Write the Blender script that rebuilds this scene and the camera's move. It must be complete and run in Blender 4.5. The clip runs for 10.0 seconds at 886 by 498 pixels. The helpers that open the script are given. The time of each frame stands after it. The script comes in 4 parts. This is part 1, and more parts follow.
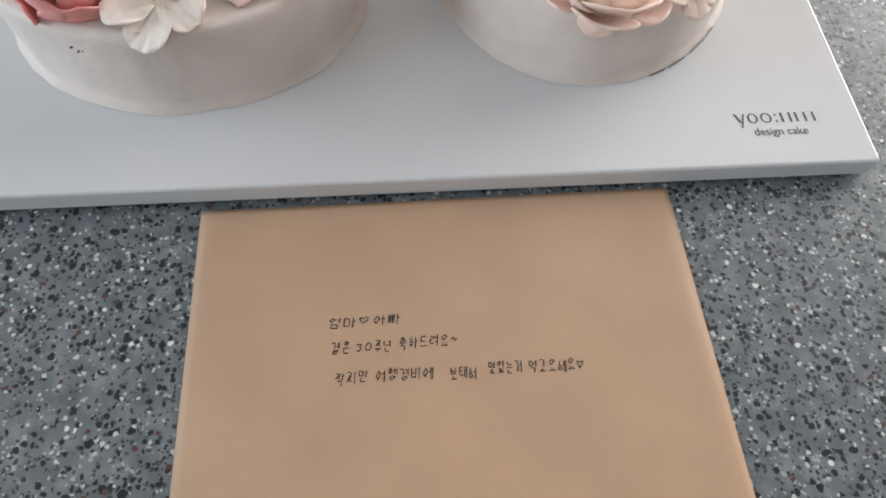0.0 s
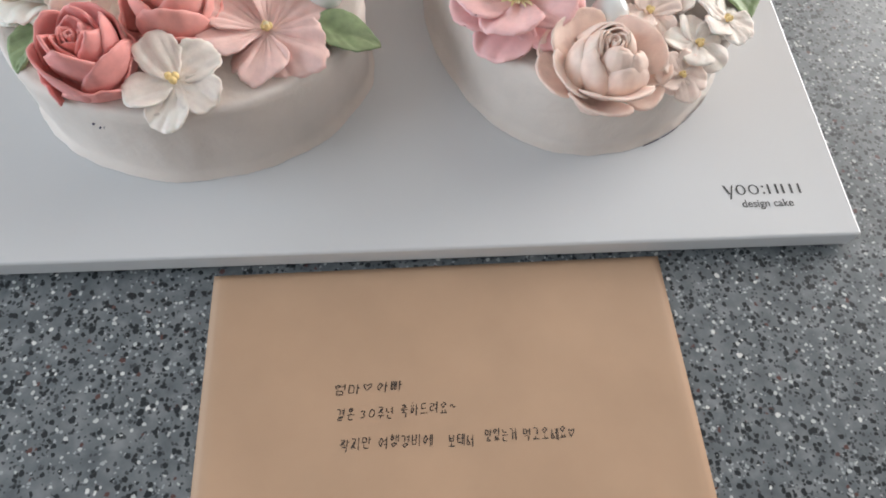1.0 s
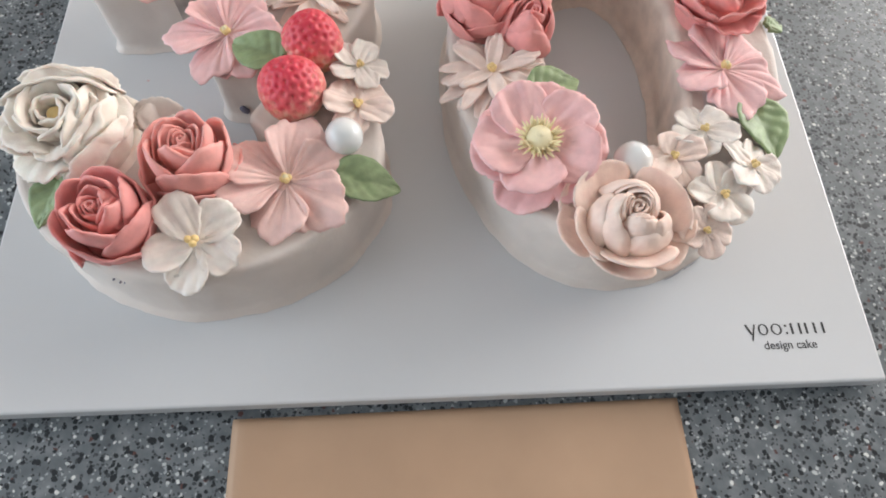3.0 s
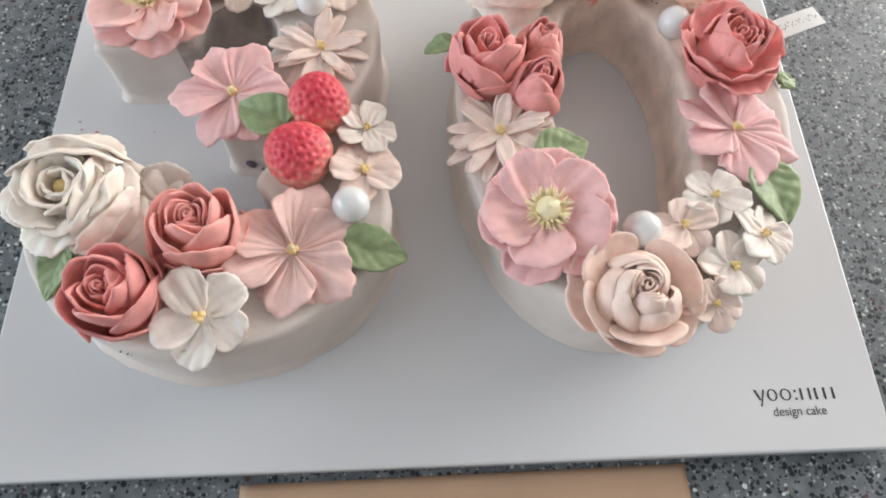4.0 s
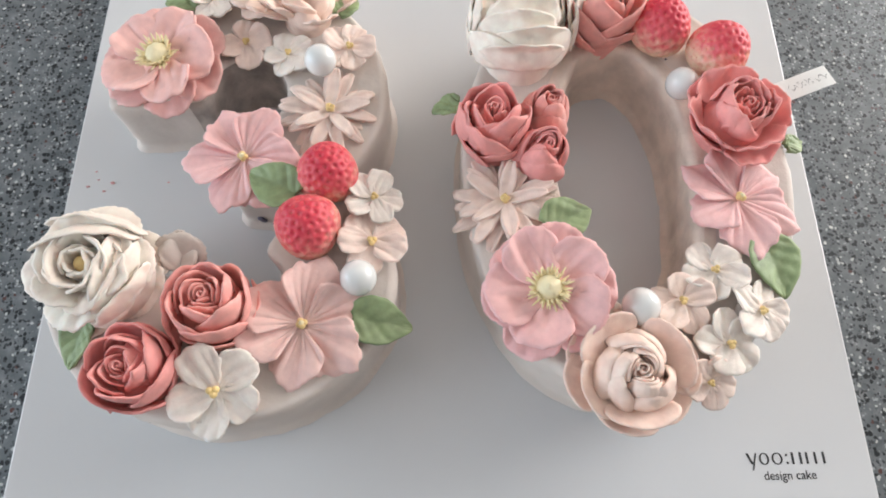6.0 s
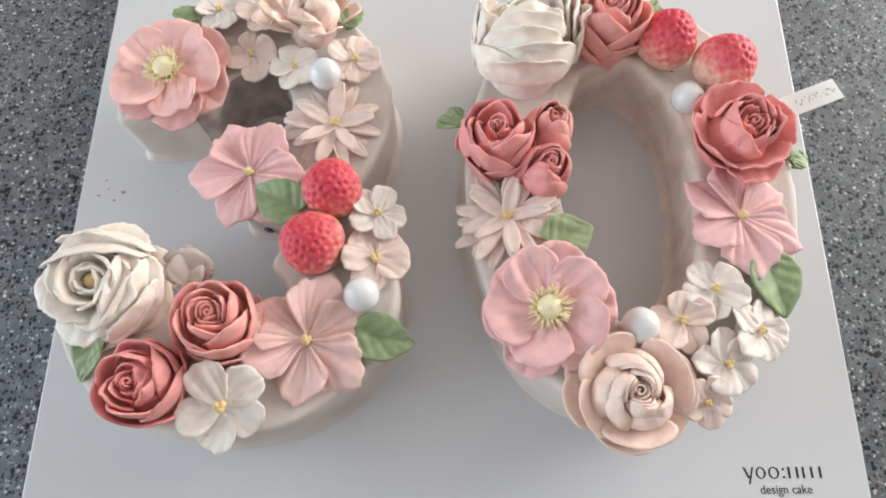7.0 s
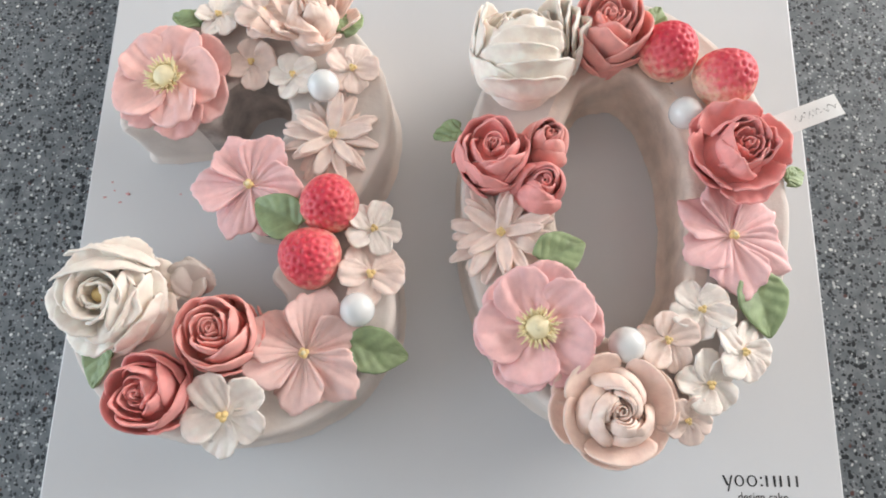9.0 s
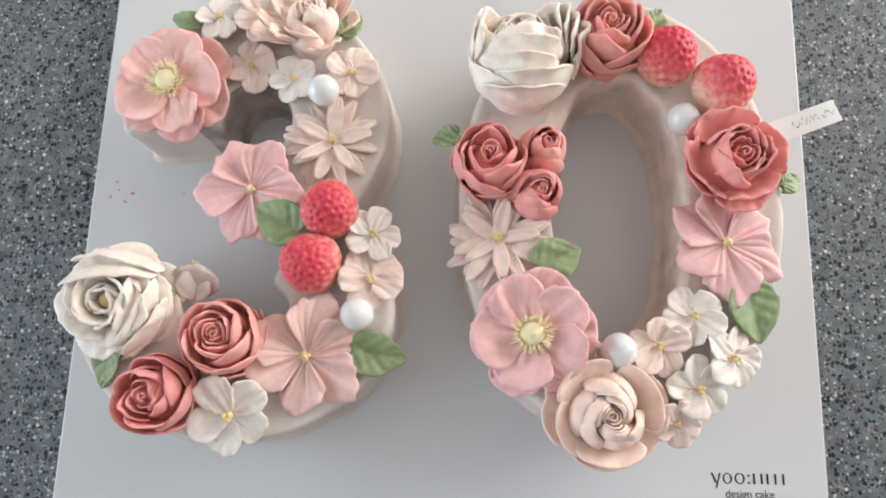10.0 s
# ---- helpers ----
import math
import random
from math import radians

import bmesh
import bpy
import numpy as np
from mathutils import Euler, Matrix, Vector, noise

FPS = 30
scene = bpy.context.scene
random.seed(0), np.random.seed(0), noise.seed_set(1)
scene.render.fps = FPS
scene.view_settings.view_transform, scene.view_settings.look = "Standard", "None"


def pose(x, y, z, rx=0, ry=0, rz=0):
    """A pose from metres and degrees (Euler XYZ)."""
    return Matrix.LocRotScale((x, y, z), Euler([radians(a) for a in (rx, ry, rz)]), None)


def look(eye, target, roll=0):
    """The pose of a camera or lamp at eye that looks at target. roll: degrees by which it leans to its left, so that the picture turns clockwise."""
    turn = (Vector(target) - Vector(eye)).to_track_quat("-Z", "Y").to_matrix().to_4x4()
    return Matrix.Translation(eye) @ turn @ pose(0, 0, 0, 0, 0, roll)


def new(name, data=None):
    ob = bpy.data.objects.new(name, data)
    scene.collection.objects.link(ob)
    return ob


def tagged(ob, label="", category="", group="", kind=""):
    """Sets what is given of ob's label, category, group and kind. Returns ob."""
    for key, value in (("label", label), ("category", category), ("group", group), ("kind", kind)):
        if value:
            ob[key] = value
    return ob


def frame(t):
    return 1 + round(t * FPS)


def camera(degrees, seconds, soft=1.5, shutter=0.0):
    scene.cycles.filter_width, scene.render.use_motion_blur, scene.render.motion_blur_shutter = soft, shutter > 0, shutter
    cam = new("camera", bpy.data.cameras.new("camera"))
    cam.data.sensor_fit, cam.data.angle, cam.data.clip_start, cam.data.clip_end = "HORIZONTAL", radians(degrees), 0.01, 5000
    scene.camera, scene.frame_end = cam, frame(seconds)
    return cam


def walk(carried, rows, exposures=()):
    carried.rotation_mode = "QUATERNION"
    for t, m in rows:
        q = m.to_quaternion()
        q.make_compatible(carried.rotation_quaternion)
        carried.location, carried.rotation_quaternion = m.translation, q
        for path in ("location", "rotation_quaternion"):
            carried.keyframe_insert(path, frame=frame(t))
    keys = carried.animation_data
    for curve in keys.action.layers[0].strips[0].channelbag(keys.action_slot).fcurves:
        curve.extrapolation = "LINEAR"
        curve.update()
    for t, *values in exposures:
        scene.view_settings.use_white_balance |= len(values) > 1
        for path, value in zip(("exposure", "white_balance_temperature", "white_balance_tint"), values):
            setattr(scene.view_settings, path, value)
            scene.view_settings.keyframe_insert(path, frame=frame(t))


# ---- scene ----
cam = camera(71.0, 10.0, soft=1.8)
PATH = [
    (0, -0.01343, 0.01716, 0.22410, 27.189, -2.508, -4.554),
    (0.5, -0.01448, 0.02423, 0.23304, 26.817, -2.787, -4.184),
    (1, -0.01374, 0.03795, 0.24938, 26.841, -2.932, -3.829),
    (1.5, -0.01449, 0.05378, 0.25750, 26.847, -2.793, -3.516),
    (2, -0.01552, 0.06760, 0.26361, 26.432, -2.700, -3.276),
    (2.5, -0.01389, 0.08440, 0.27160, 25.746, -2.431, -2.974),
    (4, -0.01381, 0.13339, 0.29148, 24.234, -1.803, -2.358),
    (4.5, -0.01294, 0.14528, 0.29888, 23.511, -1.702, -2.041),
    (5, -0.01175, 0.15568, 0.30794, 22.921, -1.565, -1.820),
    (5.5, -0.00957, 0.16574, 0.31097, 21.940, -1.258, -1.547),
    (6, -0.00908, 0.17358, 0.31703, 20.891, -0.905, -1.249),
    (7.5, -0.00316, 0.19514, 0.32868, 17.819, 0.274, -0.207),
    (8, -0.00267, 0.20046, 0.33127, 16.730, 0.436, 0.106),
    (8.5, 0.00129, 0.20796, 0.33711, 15.622, 0.645, 0.409),
    (9, 0.00390, 0.21572, 0.34170, 14.357, 0.848, 0.573),
    (9.5, 0.00734, 0.22346, 0.34512, 12.942, 1.057, 0.700),
    (10, 0.00757, 0.23099, 0.35104, 11.606, 1.296, 0.923),
]
walk(cam, [(t, pose(x, y, z, rx, ry, rz)) for t, x, y, z, rx, ry, rz in PATH])

# ---- light: daylight through two windows of a plain kitchen ----
scene.view_settings.exposure = 0.0
world = bpy.data.worlds.new("sky")
scene.world = world
world.use_nodes = True
sky = world.node_tree.nodes.new("ShaderNodeTexSky")
sky.sky_type = "NISHITA"
sky.sun_disc = False
sky.sun_elevation, sky.sun_rotation = radians(38), radians(60)
world.node_tree.links.new(sky.outputs[0], world.node_tree.nodes["Background"].inputs[0])
world.node_tree.nodes["Background"].inputs[1].default_value = 0.1


def window_light(name, eye, target, w, h, power, colour):
    data = bpy.data.lights.new(name, "AREA")
    data.shape, data.size, data.size_y, data.energy, data.color = "RECTANGLE", w, h, power, colour
    ob = new(name, data)
    ob.matrix_world = look(eye, target)
    return ob


window_light("window_light_east", (1.78, 1.35, 0.62), (-1, 1.0, 0.45), 1.5, 1.0, 54, (1.0, 0.98, 0.96))
window_light("window_light_west", (-1.78, 0.0, 0.62), (1, 0.0, 0.55), 1.5, 1.0, 26.5, (0.78, 0.895, 1.0))


# ---- materials ----
def material(name):
    m = bpy.data.materials.new(name)
    m.use_nodes = True
    return m, m.node_tree.nodes, m.node_tree.links, m.node_tree.nodes["Principled BSDF"]


def ramp(nodes, stops):
    r = nodes.new("ShaderNodeValToRGB")
    while len(r.color_ramp.elements) < len(stops):
        r.color_ramp.elements.new(0.5)
    for e, (p, c) in zip(r.color_ramp.elements, stops):
        e.position, e.color = p, (*c, 1)
    return r


def textured(name, colour, rough=0.5, vary=0.12, big=90, fine=900, bump=0.15, spread=0.1, sss=0.0, coat=0.0, depth=0.0004, spec=0.4):
    """A matte material whose colour drifts at two scales and from piece to piece, with fine relief."""
    m, nodes, links, shader = material(name)
    at = nodes.new("ShaderNodeTexCoord")
    n1, n2 = nodes.new("ShaderNodeTexNoise"), nodes.new("ShaderNodeTexNoise")
    n1.inputs["Scale"].default_value, n2.inputs["Scale"].default_value = big, fine
    n1.inputs["Detail"].default_value, n2.inputs["Detail"].default_value = 4, 3
    for n in (n1, n2):
        links.new(at.outputs["Object"], n.inputs["Vector"])
    lo = tuple(max(0, c * (1 - vary * 1.3)) for c in colour)
    hi = tuple(min(1, c * (1 + vary)) for c in colour)
    r = ramp(nodes, [(0.3, lo), (0.7, hi)])
    links.new(n1.outputs["Fac"], r.inputs[0])
    info, mapr = nodes.new("ShaderNodeObjectInfo"), nodes.new("ShaderNodeMapRange")
    mapr.inputs["To Min"].default_value, mapr.inputs["To Max"].default_value = 1 - spread, 1 + spread * 0.6
    links.new(info.outputs["Random"], mapr.inputs["Value"])
    hsv = nodes.new("ShaderNodeHueSaturation")
    links.new(r.outputs[0], hsv.inputs["Color"])
    links.new(mapr.outputs[0], hsv.inputs["Value"])
    links.new(hsv.outputs[0], shader.inputs["Base Color"])
    shader.inputs["Roughness"].default_value = rough
    shader.inputs["Specular IOR Level"].default_value = spec
    shader.inputs["Coat Weight"].default_value = coat
    if sss:
        shader.inputs["Subsurface Weight"].default_value = sss
        shader.inputs["Subsurface Radius"].default_value = (1.0, 0.82, 0.74)
        shader.inputs["Subsurface Scale"].default_value = 0.0009
    b, b2, n3 = nodes.new("ShaderNodeBump"), nodes.new("ShaderNodeBump"), nodes.new("ShaderNodeTexNoise")
    n3.inputs["Scale"].default_value, n3.inputs["Detail"].default_value, n3.inputs["Roughness"].default_value = fine * 0.32, 6, 0.65
    links.new(at.outputs["Object"], n3.inputs["Vector"])
    b.inputs["Strength"].default_value, b.inputs["Distance"].default_value = bump, depth
    b2.inputs["Strength"].default_value, b2.inputs["Distance"].default_value = bump * 0.8, depth * 3
    links.new(n2.outputs["Fac"], b.inputs["Height"])
    links.new(n3.outputs["Fac"], b2.inputs["Height"])
    links.new(b2.outputs[0], b.inputs["Normal"])
    links.new(b.outputs[0], shader.inputs["Normal"])
    return m


def stone_material():
    """Grey solid-surface counter with black, white and rust-red chips."""
    m, nodes, links, shader = material("speckled_counter")
    at = nodes.new("ShaderNodeTexCoord")
    wob = nodes.new("ShaderNodeTexNoise")
    wob.inputs["Scale"].default_value, wob.inputs["Detail"].default_value = 420, 2
    links.new(at.outputs["Object"], wob.inputs["Vector"])
    shift = nodes.new("ShaderNodeVectorMath")
    shift.operation = "MULTIPLY_ADD"
    shift.inputs[1].default_value = (0.0022, 0.0022, 0.0022)
    links.new(wob.outputs["Color"], shift.inputs[0])
    links.new(at.outputs["Object"], shift.inputs[2])
    cloud = nodes.new("ShaderNodeTexNoise")
    cloud.inputs["Scale"].default_value, cloud.inputs["Detail"].default_value = 120, 5
    links.new(at.outputs["Object"], cloud.inputs["Vector"])
    base = ramp(nodes, [(0.3, (0.103, 0.117, 0.128)), (0.52, (0.155, 0.171, 0.182)), (0.72, (0.228, 0.243, 0.252))])
    links.new(cloud.outputs["Fac"], base.inputs[0])
    colour = base.outputs[0]
    chips = ((640, 0.28, 0.50, (0.05, 0.057, 0.063), 0.0), (640, 0.15, 0.44, (0.34, 0.365, 0.375), 3.1), (420, 0.04, 0.42, (0.10, 0.045, 0.04), 7.7),
             (430, 0.40, 0.46, (0.014, 0.018, 0.021), 1.3), (290, 0.06, 0.40, (0.012, 0.015, 0.018), 4.4), (500, 0.13, 0.40, (0.50, 0.52, 0.515), 5.9), (350, 0.035, 0.32, (0.68, 0.69, 0.67), 2.2))
    for scale, share, radius, tone, off in chips:
        move = nodes.new("ShaderNodeVectorMath")
        move.inputs[1].default_value = (off, off * 0.7, 0)
        links.new(shift.outputs[0], move.inputs[0])
        cell = nodes.new("ShaderNodeTexVoronoi")
        cell.inputs["Scale"].default_value = scale
        links.new(move.outputs[0], cell.inputs["Vector"])
        split = nodes.new("ShaderNodeSeparateColor")
        links.new(cell.outputs["Color"], split.inputs[0])
        pick, size, near, both = (nodes.new("ShaderNodeMath") for _ in range(4))
        pick.operation, pick.inputs[1].default_value = "LESS_THAN", share
        links.new(split.outputs[0], pick.inputs[0])
        size.operation, size.inputs[1].default_value, size.inputs[2].default_value = "MULTIPLY_ADD", radius * 0.9, radius * 0.55
        links.new(split.outputs[1], size.inputs[0])
        near.operation = "SUBTRACT"
        links.new(size.outputs[0], near.inputs[0])
        links.new(cell.outputs["Distance"], near.inputs[1])
        soft = nodes.new("ShaderNodeMath")
        soft.operation, soft.use_clamp, soft.inputs[1].default_value = "MULTIPLY", True, 9.0
        links.new(near.outputs[0], soft.inputs[0])
        both.operation = "MULTIPLY"
        links.new(pick.outputs[0], both.inputs[0])
        links.new(soft.outputs[0], both.inputs[1])
        mix = nodes.new("ShaderNodeMix")
        mix.data_type = "RGBA"
        links.new(both.outputs[0], mix.inputs[0])
        links.new(colour, mix.inputs[6])
        mix.inputs[7].default_value = (*tone, 1)
        colour = mix.outputs[2]
    links.new(colour, shader.inputs["Base Color"])
    shader.inputs["Roughness"].default_value = 0.38
    shader.inputs["Specular IOR Level"].default_value = 0.35
    return m


def strawberry_material(name, ripe):
    """Red at the tip, pale towards the cut base, blotched."""
    m, nodes, links, shader = material(name)
    at, sep, n = nodes.new("ShaderNodeTexCoord"), nodes.new("ShaderNodeSeparateXYZ"), nodes.new("ShaderNodeTexNoise")
    links.new(at.outputs["Object"], sep.inputs[0])
    links.new(at.outputs["Object"], n.inputs["Vector"])
    n.inputs["Scale"].default_value, n.inputs["Detail"].default_value = 260, 4
    up, add = nodes.new("ShaderNodeMath"), nodes.new("ShaderNodeMath")
    up.operation, up.inputs[1].default_value, up.inputs[2].default_value = "MULTIPLY_ADD", 36.0, ripe
    links.new(sep.outputs[2], up.inputs[0])
    add.operation, add.inputs[1].default_value = "MULTIPLY_ADD", 1.0
    links.new(n.outputs["Fac"], add.inputs[0])
    links.new(up.outputs[0], add.inputs[2])
    r = ramp(nodes, [(0.18, (0.86, 0.57, 0.42)), (0.42, (0.83, 0.36, 0.29)), (0.68, (0.78, 0.13, 0.15)), (1.0, (0.66, 0.04, 0.075))])
    links.new(add.outputs[0], r.inputs[0])
    links.new(r.outputs[0], shader.inputs["Base Color"])
    shader.inputs["Roughness"].default_value = 0.5
    shader.inputs["Subsurface Weight"].default_value = 0.12
    shader.inputs["Subsurface Scale"].default_value = 0.002
    b = nodes.new("ShaderNodeBump")
    b.inputs["Strength"].default_value, b.inputs["Distance"].default_value = 0.25, 0.0005
    links.new(n.outputs["Fac"], b.inputs["Height"])
    links.new(b.outputs[0], shader.inputs["Normal"])
    return m


def petal_cream(name, colour):
    return textured(name, colour, 0.62, 0.08, 170, 1500, 0.35, 0.05, 0.35, depth=0.0003, spec=0.25)


def leaf_material():
    m = textured("leaf_green_cream", (0.30, 0.385, 0.20), 0.5, 0.22, 130, 1200, 0.2, 0.18)
    return m


STONE = stone_material()
FROST = textured("white_buttercream", (0.735, 0.655, 0.60), 0.6, 0.045, 45, 160, 0.28, 0.0, 0.15, depth=0.0012, spec=0.3)
# bounce light put into the colour: paler, warmer, so the nought's wall brightens its floor
BOUNCE_ICING = textured("warm_bounce_buttercream", (0.81, 0.69, 0.60), 0.6, 0.16, 60, 180, 0.5, 0.0, 0.1, depth=0.0012, spec=0.3)
# blotchy taupe icing, darker than FROST, for the three's upper hollow
DARK_ICING = textured("dark_taupe_icing", (0.47, 0.405, 0.365), 0.65, 0.28, 70, 200, 0.6, 0.0, 0.1, depth=0.0014, spec=0.3)
BOARD = textured("white_board", (0.665, 0.67, 0.68), 0.17, 0.015, 12, 1500, 0.04, 0.0)
KRAFT = textured("kraft_paper", (0.495, 0.325, 0.212), 0.6, 0.05, 26, 1800, 0.08, 0.0, depth=0.0001)
INK = textured("dark_ink", (0.05, 0.04, 0.035), 0.6, 0.1)
PRINT = textured("black_print", (0.03, 0.03, 0.032), 0.5, 0.1)
CORAL = petal_cream("coral_cream", (0.93, 0.45, 0.405))
ROSE_DARK = petal_cream("dusty_rose_cream", (0.88, 0.385, 0.36))
PINK = petal_cream("pink_cream", (0.945, 0.57, 0.56))
PALE = petal_cream("pale_pink_cream", (0.93, 0.64, 0.59))
ROSY = petal_cream("rosy_pink_cream", (0.94, 0.59, 0.58))
SALMON = petal_cream("salmon_pink_cream", (0.945, 0.57, 0.53))
BLUSH = petal_cream("blush_cream", (0.94, 0.75, 0.67))
PEACH = petal_cream("peach_cream", (0.96, 0.725, 0.63))
IVORY = petal_cream("ivory_cream", (0.975, 0.855, 0.765))
CREAM = petal_cream("warm_white_cream", (0.955, 0.845, 0.775))
YELLOW = textured("yellow_cream", (0.93, 0.82, 0.54), 0.5, 0.08, 160, 1300, 0.2, 0.1, 0.1)
DOT = textured("deep_yellow_cream", (0.90, 0.67, 0.30), 0.5, 0.08, 160, 1300, 0.2, 0.1)
STAMEN = textured("pale_yellow_cream", (0.97, 0.81, 0.50), 0.5, 0.08, 160, 1300, 0.2, 0.1)
LEAF = leaf_material()
BERRY = strawberry_material("strawberry_flesh", -0.50)
PALE_BERRY = strawberry_material("blotched_strawberry_flesh", -0.62)
SEED = textured("seed", (0.66, 0.19, 0.14), 0.4, 0.1)
CRUMB = textured("purple_crumb", (0.17, 0.15, 0.20), 0.8, 0.2)
SMEAR = textured("pink_crumb", (0.66, 0.36, 0.35), 0.7, 0.2)
PEARL = textured("pearl_coating", (0.82, 0.83, 0.82), 0.25, 0.02, 100, 800, 0.02, 0.0, 0.1, 0.6)
TAG = textured("white_card", (0.82, 0.82, 0.80), 0.5, 0.02)
WALL = textured("wall_paint", (0.62, 0.615, 0.61), 0.7, 0.04, 3, 120, 0.1, 0.0)
# beige chosen to tint the bounced light; the wall stays out of view
WARM_BOUNCE = textured("warm_bounce_wall", (0.66, 0.54, 0.44), 0.7, 0.04, 3, 120, 0.1, 0.0)
FLOOR = textured("floor_wood", (0.36, 0.25, 0.16), 0.45, 0.2, 6, 90, 0.1, 0.0)
CABINET = textured("cabinet_white", (0.7, 0.7, 0.69), 0.4, 0.03, 5, 200, 0.05, 0.0)


# ---- building helpers ----
def mesh_object(name, verts, faces, mat, parent=None, label="", smooth=True):
    me = bpy.data.meshes.new(name)
    me.from_pydata([tuple(map(float, v)) for v in verts], [], faces)
    if smooth:
        me.polygons.foreach_set("use_smooth", [True] * len(me.polygons))
    me.materials.append(mat)
    me.update()
    ob = new(name, me)
    ob.parent = parent
    if label:
        tagged(ob, label)
    return ob


def part(name, bm, mat, parent, label="", smooth=True):
    me = bpy.data.meshes.new(name)
    bmesh.ops.recalc_face_normals(bm, faces=bm.faces)
    bm.to_mesh(me)
    bm.free()
    if smooth:
        me.polygons.foreach_set("use_smooth", [True] * len(me.polygons))
    me.materials.append(mat)
    ob = new(name, me)
    ob.parent = parent
    if label:
        tagged(ob, label)
    return ob


def thing(name, m, label, category, group=""):
    ob = new(name)
    ob.empty_display_size = 0.01
    ob.matrix_basis = m
    return tagged(ob, label, category, group)


def box(bm, x0, x1, y0, y1, z0, z1, bevel=0.0):
    made = bmesh.ops.create_cube(bm, size=1)["verts"]
    for v in made:
        v.co = ((x0 + x1) / 2 + v.co.x * (x1 - x0), (y0 + y1) / 2 + v.co.y * (y1 - y0), (z0 + z1) / 2 + v.co.z * (z1 - z0))
    if bevel:
        edges = {e for v in made for e in v.link_edges}
        bmesh.ops.bevel(bm, geom=list(edges), offset=bevel, segments=3, affect="EDGES", profile=0.5)


def upright(x, y, z, lean=(0, 0), spin=0):
    """A pose whose up axis leans by degrees towards +x and +y, turned about itself by spin degrees."""
    up = Vector((math.tan(radians(lean[0])), math.tan(radians(lean[1])), 1)).normalized()
    q = Vector((0, 0, 1)).rotation_difference(up)
    return Matrix.Translation((x, y, z)) @ q.to_matrix().to_4x4() @ pose(0, 0, 0, 0, 0, spin)


def wave(a, seed, n=4):
    """A smooth random ripple, about -1 to 1."""
    rng = random.Random(seed)
    return sum(np.sin(a * (k + 1) * rng.uniform(0.7, 1.3) + rng.uniform(0, 6.3)) / (k + 1) ** 0.6 for k in range(n)) / 2.0


def sheet(name, P, thick, mat, parent, label="", smooth=True):
    """A curved sheet with thickness and thin rounded rims from a grid of points."""
    nv, nu = P.shape[:2]
    N = np.cross(np.gradient(P, axis=1), np.gradient(P, axis=0))
    N /= np.linalg.norm(N, axis=2, keepdims=True) + 1e-12
    t = np.full((nv, nu, 1), thick / 2)
    for k, f in ((1, 0.9), (0, 0.45)):
        t[-1 - k, :] = np.minimum(t[-1 - k, :], thick / 2 * f)
        t[:, k] = np.minimum(t[:, k], thick / 2 * f)
        t[:, -1 - k] = np.minimum(t[:, -1 - k], thick / 2 * f)
    verts = np.concatenate([(P + N * t).reshape(-1, 3), (P - N * t).reshape(-1, 3)])
    s, faces = nv * nu, []
    for i in range(nv - 1):
        for j in range(nu - 1):
            a = i * nu + j
            faces.append((a, a + 1, a + nu + 1, a + nu))
            faces.append((s + a, s + a + nu, s + a + nu + 1, s + a + 1))
    rim = [j for j in range(nu)] + [i * nu + nu - 1 for i in range(1, nv)] + [(nv - 1) * nu + j for j in range(nu - 2, -1, -1)] + [i * nu for i in range(nv - 2, 0, -1)]
    for a, b in zip(rim, rim[1:] + rim[:1]):
        faces.append((a, s + a, s + b, b))
    return mesh_object(name, verts, faces, mat, parent, label, smooth)


def ball(name, c, r, mat, parent, squash=1.0, label="", seg=14):
    bm = bmesh.new()
    bmesh.ops.create_uvsphere(bm, u_segments=seg, v_segments=max(6, seg * 2 // 3), radius=r)
    for v in bm.verts:
        v.co = Vector((v.co.x + c[0], v.co.y + c[1], v.co.z * squash + c[2]))
    return part(name, bm, mat, parent, label)


def fan_petal(parent, mat, phi, length, spread, seed, lift=0.15, cup=0.1, ruffle=0.05, ridges=0, ridge=0.02, tip=0.0, notch=0.3, power=2.5, z0=0.0, curl=0.0, thick=0.0011, nu=19, nv=12, skew=0.0, twist=0.06):
    """An open petal that widens from the flower's middle: tip draws its end to a point, ridges crease it along its length."""
    rng = random.Random(seed)
    u = np.linspace(-1, 1, nu)[None, :]
    v = np.linspace(0.07, 1, nv)[:, None]
    rho = length * (1 - notch * np.abs(u) ** power + tip * np.maximum(0, 1 - np.abs(u) * 2.6) ** 1.3 + (0.035 * wave(u * 5, seed + 3) + 0.017 * wave(u * 19, seed + 4)) * v ** 3)
    a = phi + u * spread * (0.82 + 0.42 * v - 0.24 * v ** 3) + skew * v * v
    x, y = rho * v * np.cos(a), rho * v * np.sin(a)
    z = z0 + length * (lift * v ** 1.6 + cup * (u ** 2) * v ** 1.2 + twist * u * v - curl * np.maximum(0, v - 0.55) ** 2 * 2
                       + ruffle * v ** 2 * wave(u * 2.6 + rng.uniform(0, 6), seed)
                       + ridge * (0.35 * np.cos(np.pi * ridges * u + 0.4) + 0.9 * wave(u * ridges * 1.3 + 0.5 * v, seed + 7, 3)) * v ** 0.6 * (1.25 - v) * (ridges > 0))
    return sheet("petal", np.stack([x, y, z + 0 * x], 2), thick, mat, parent)


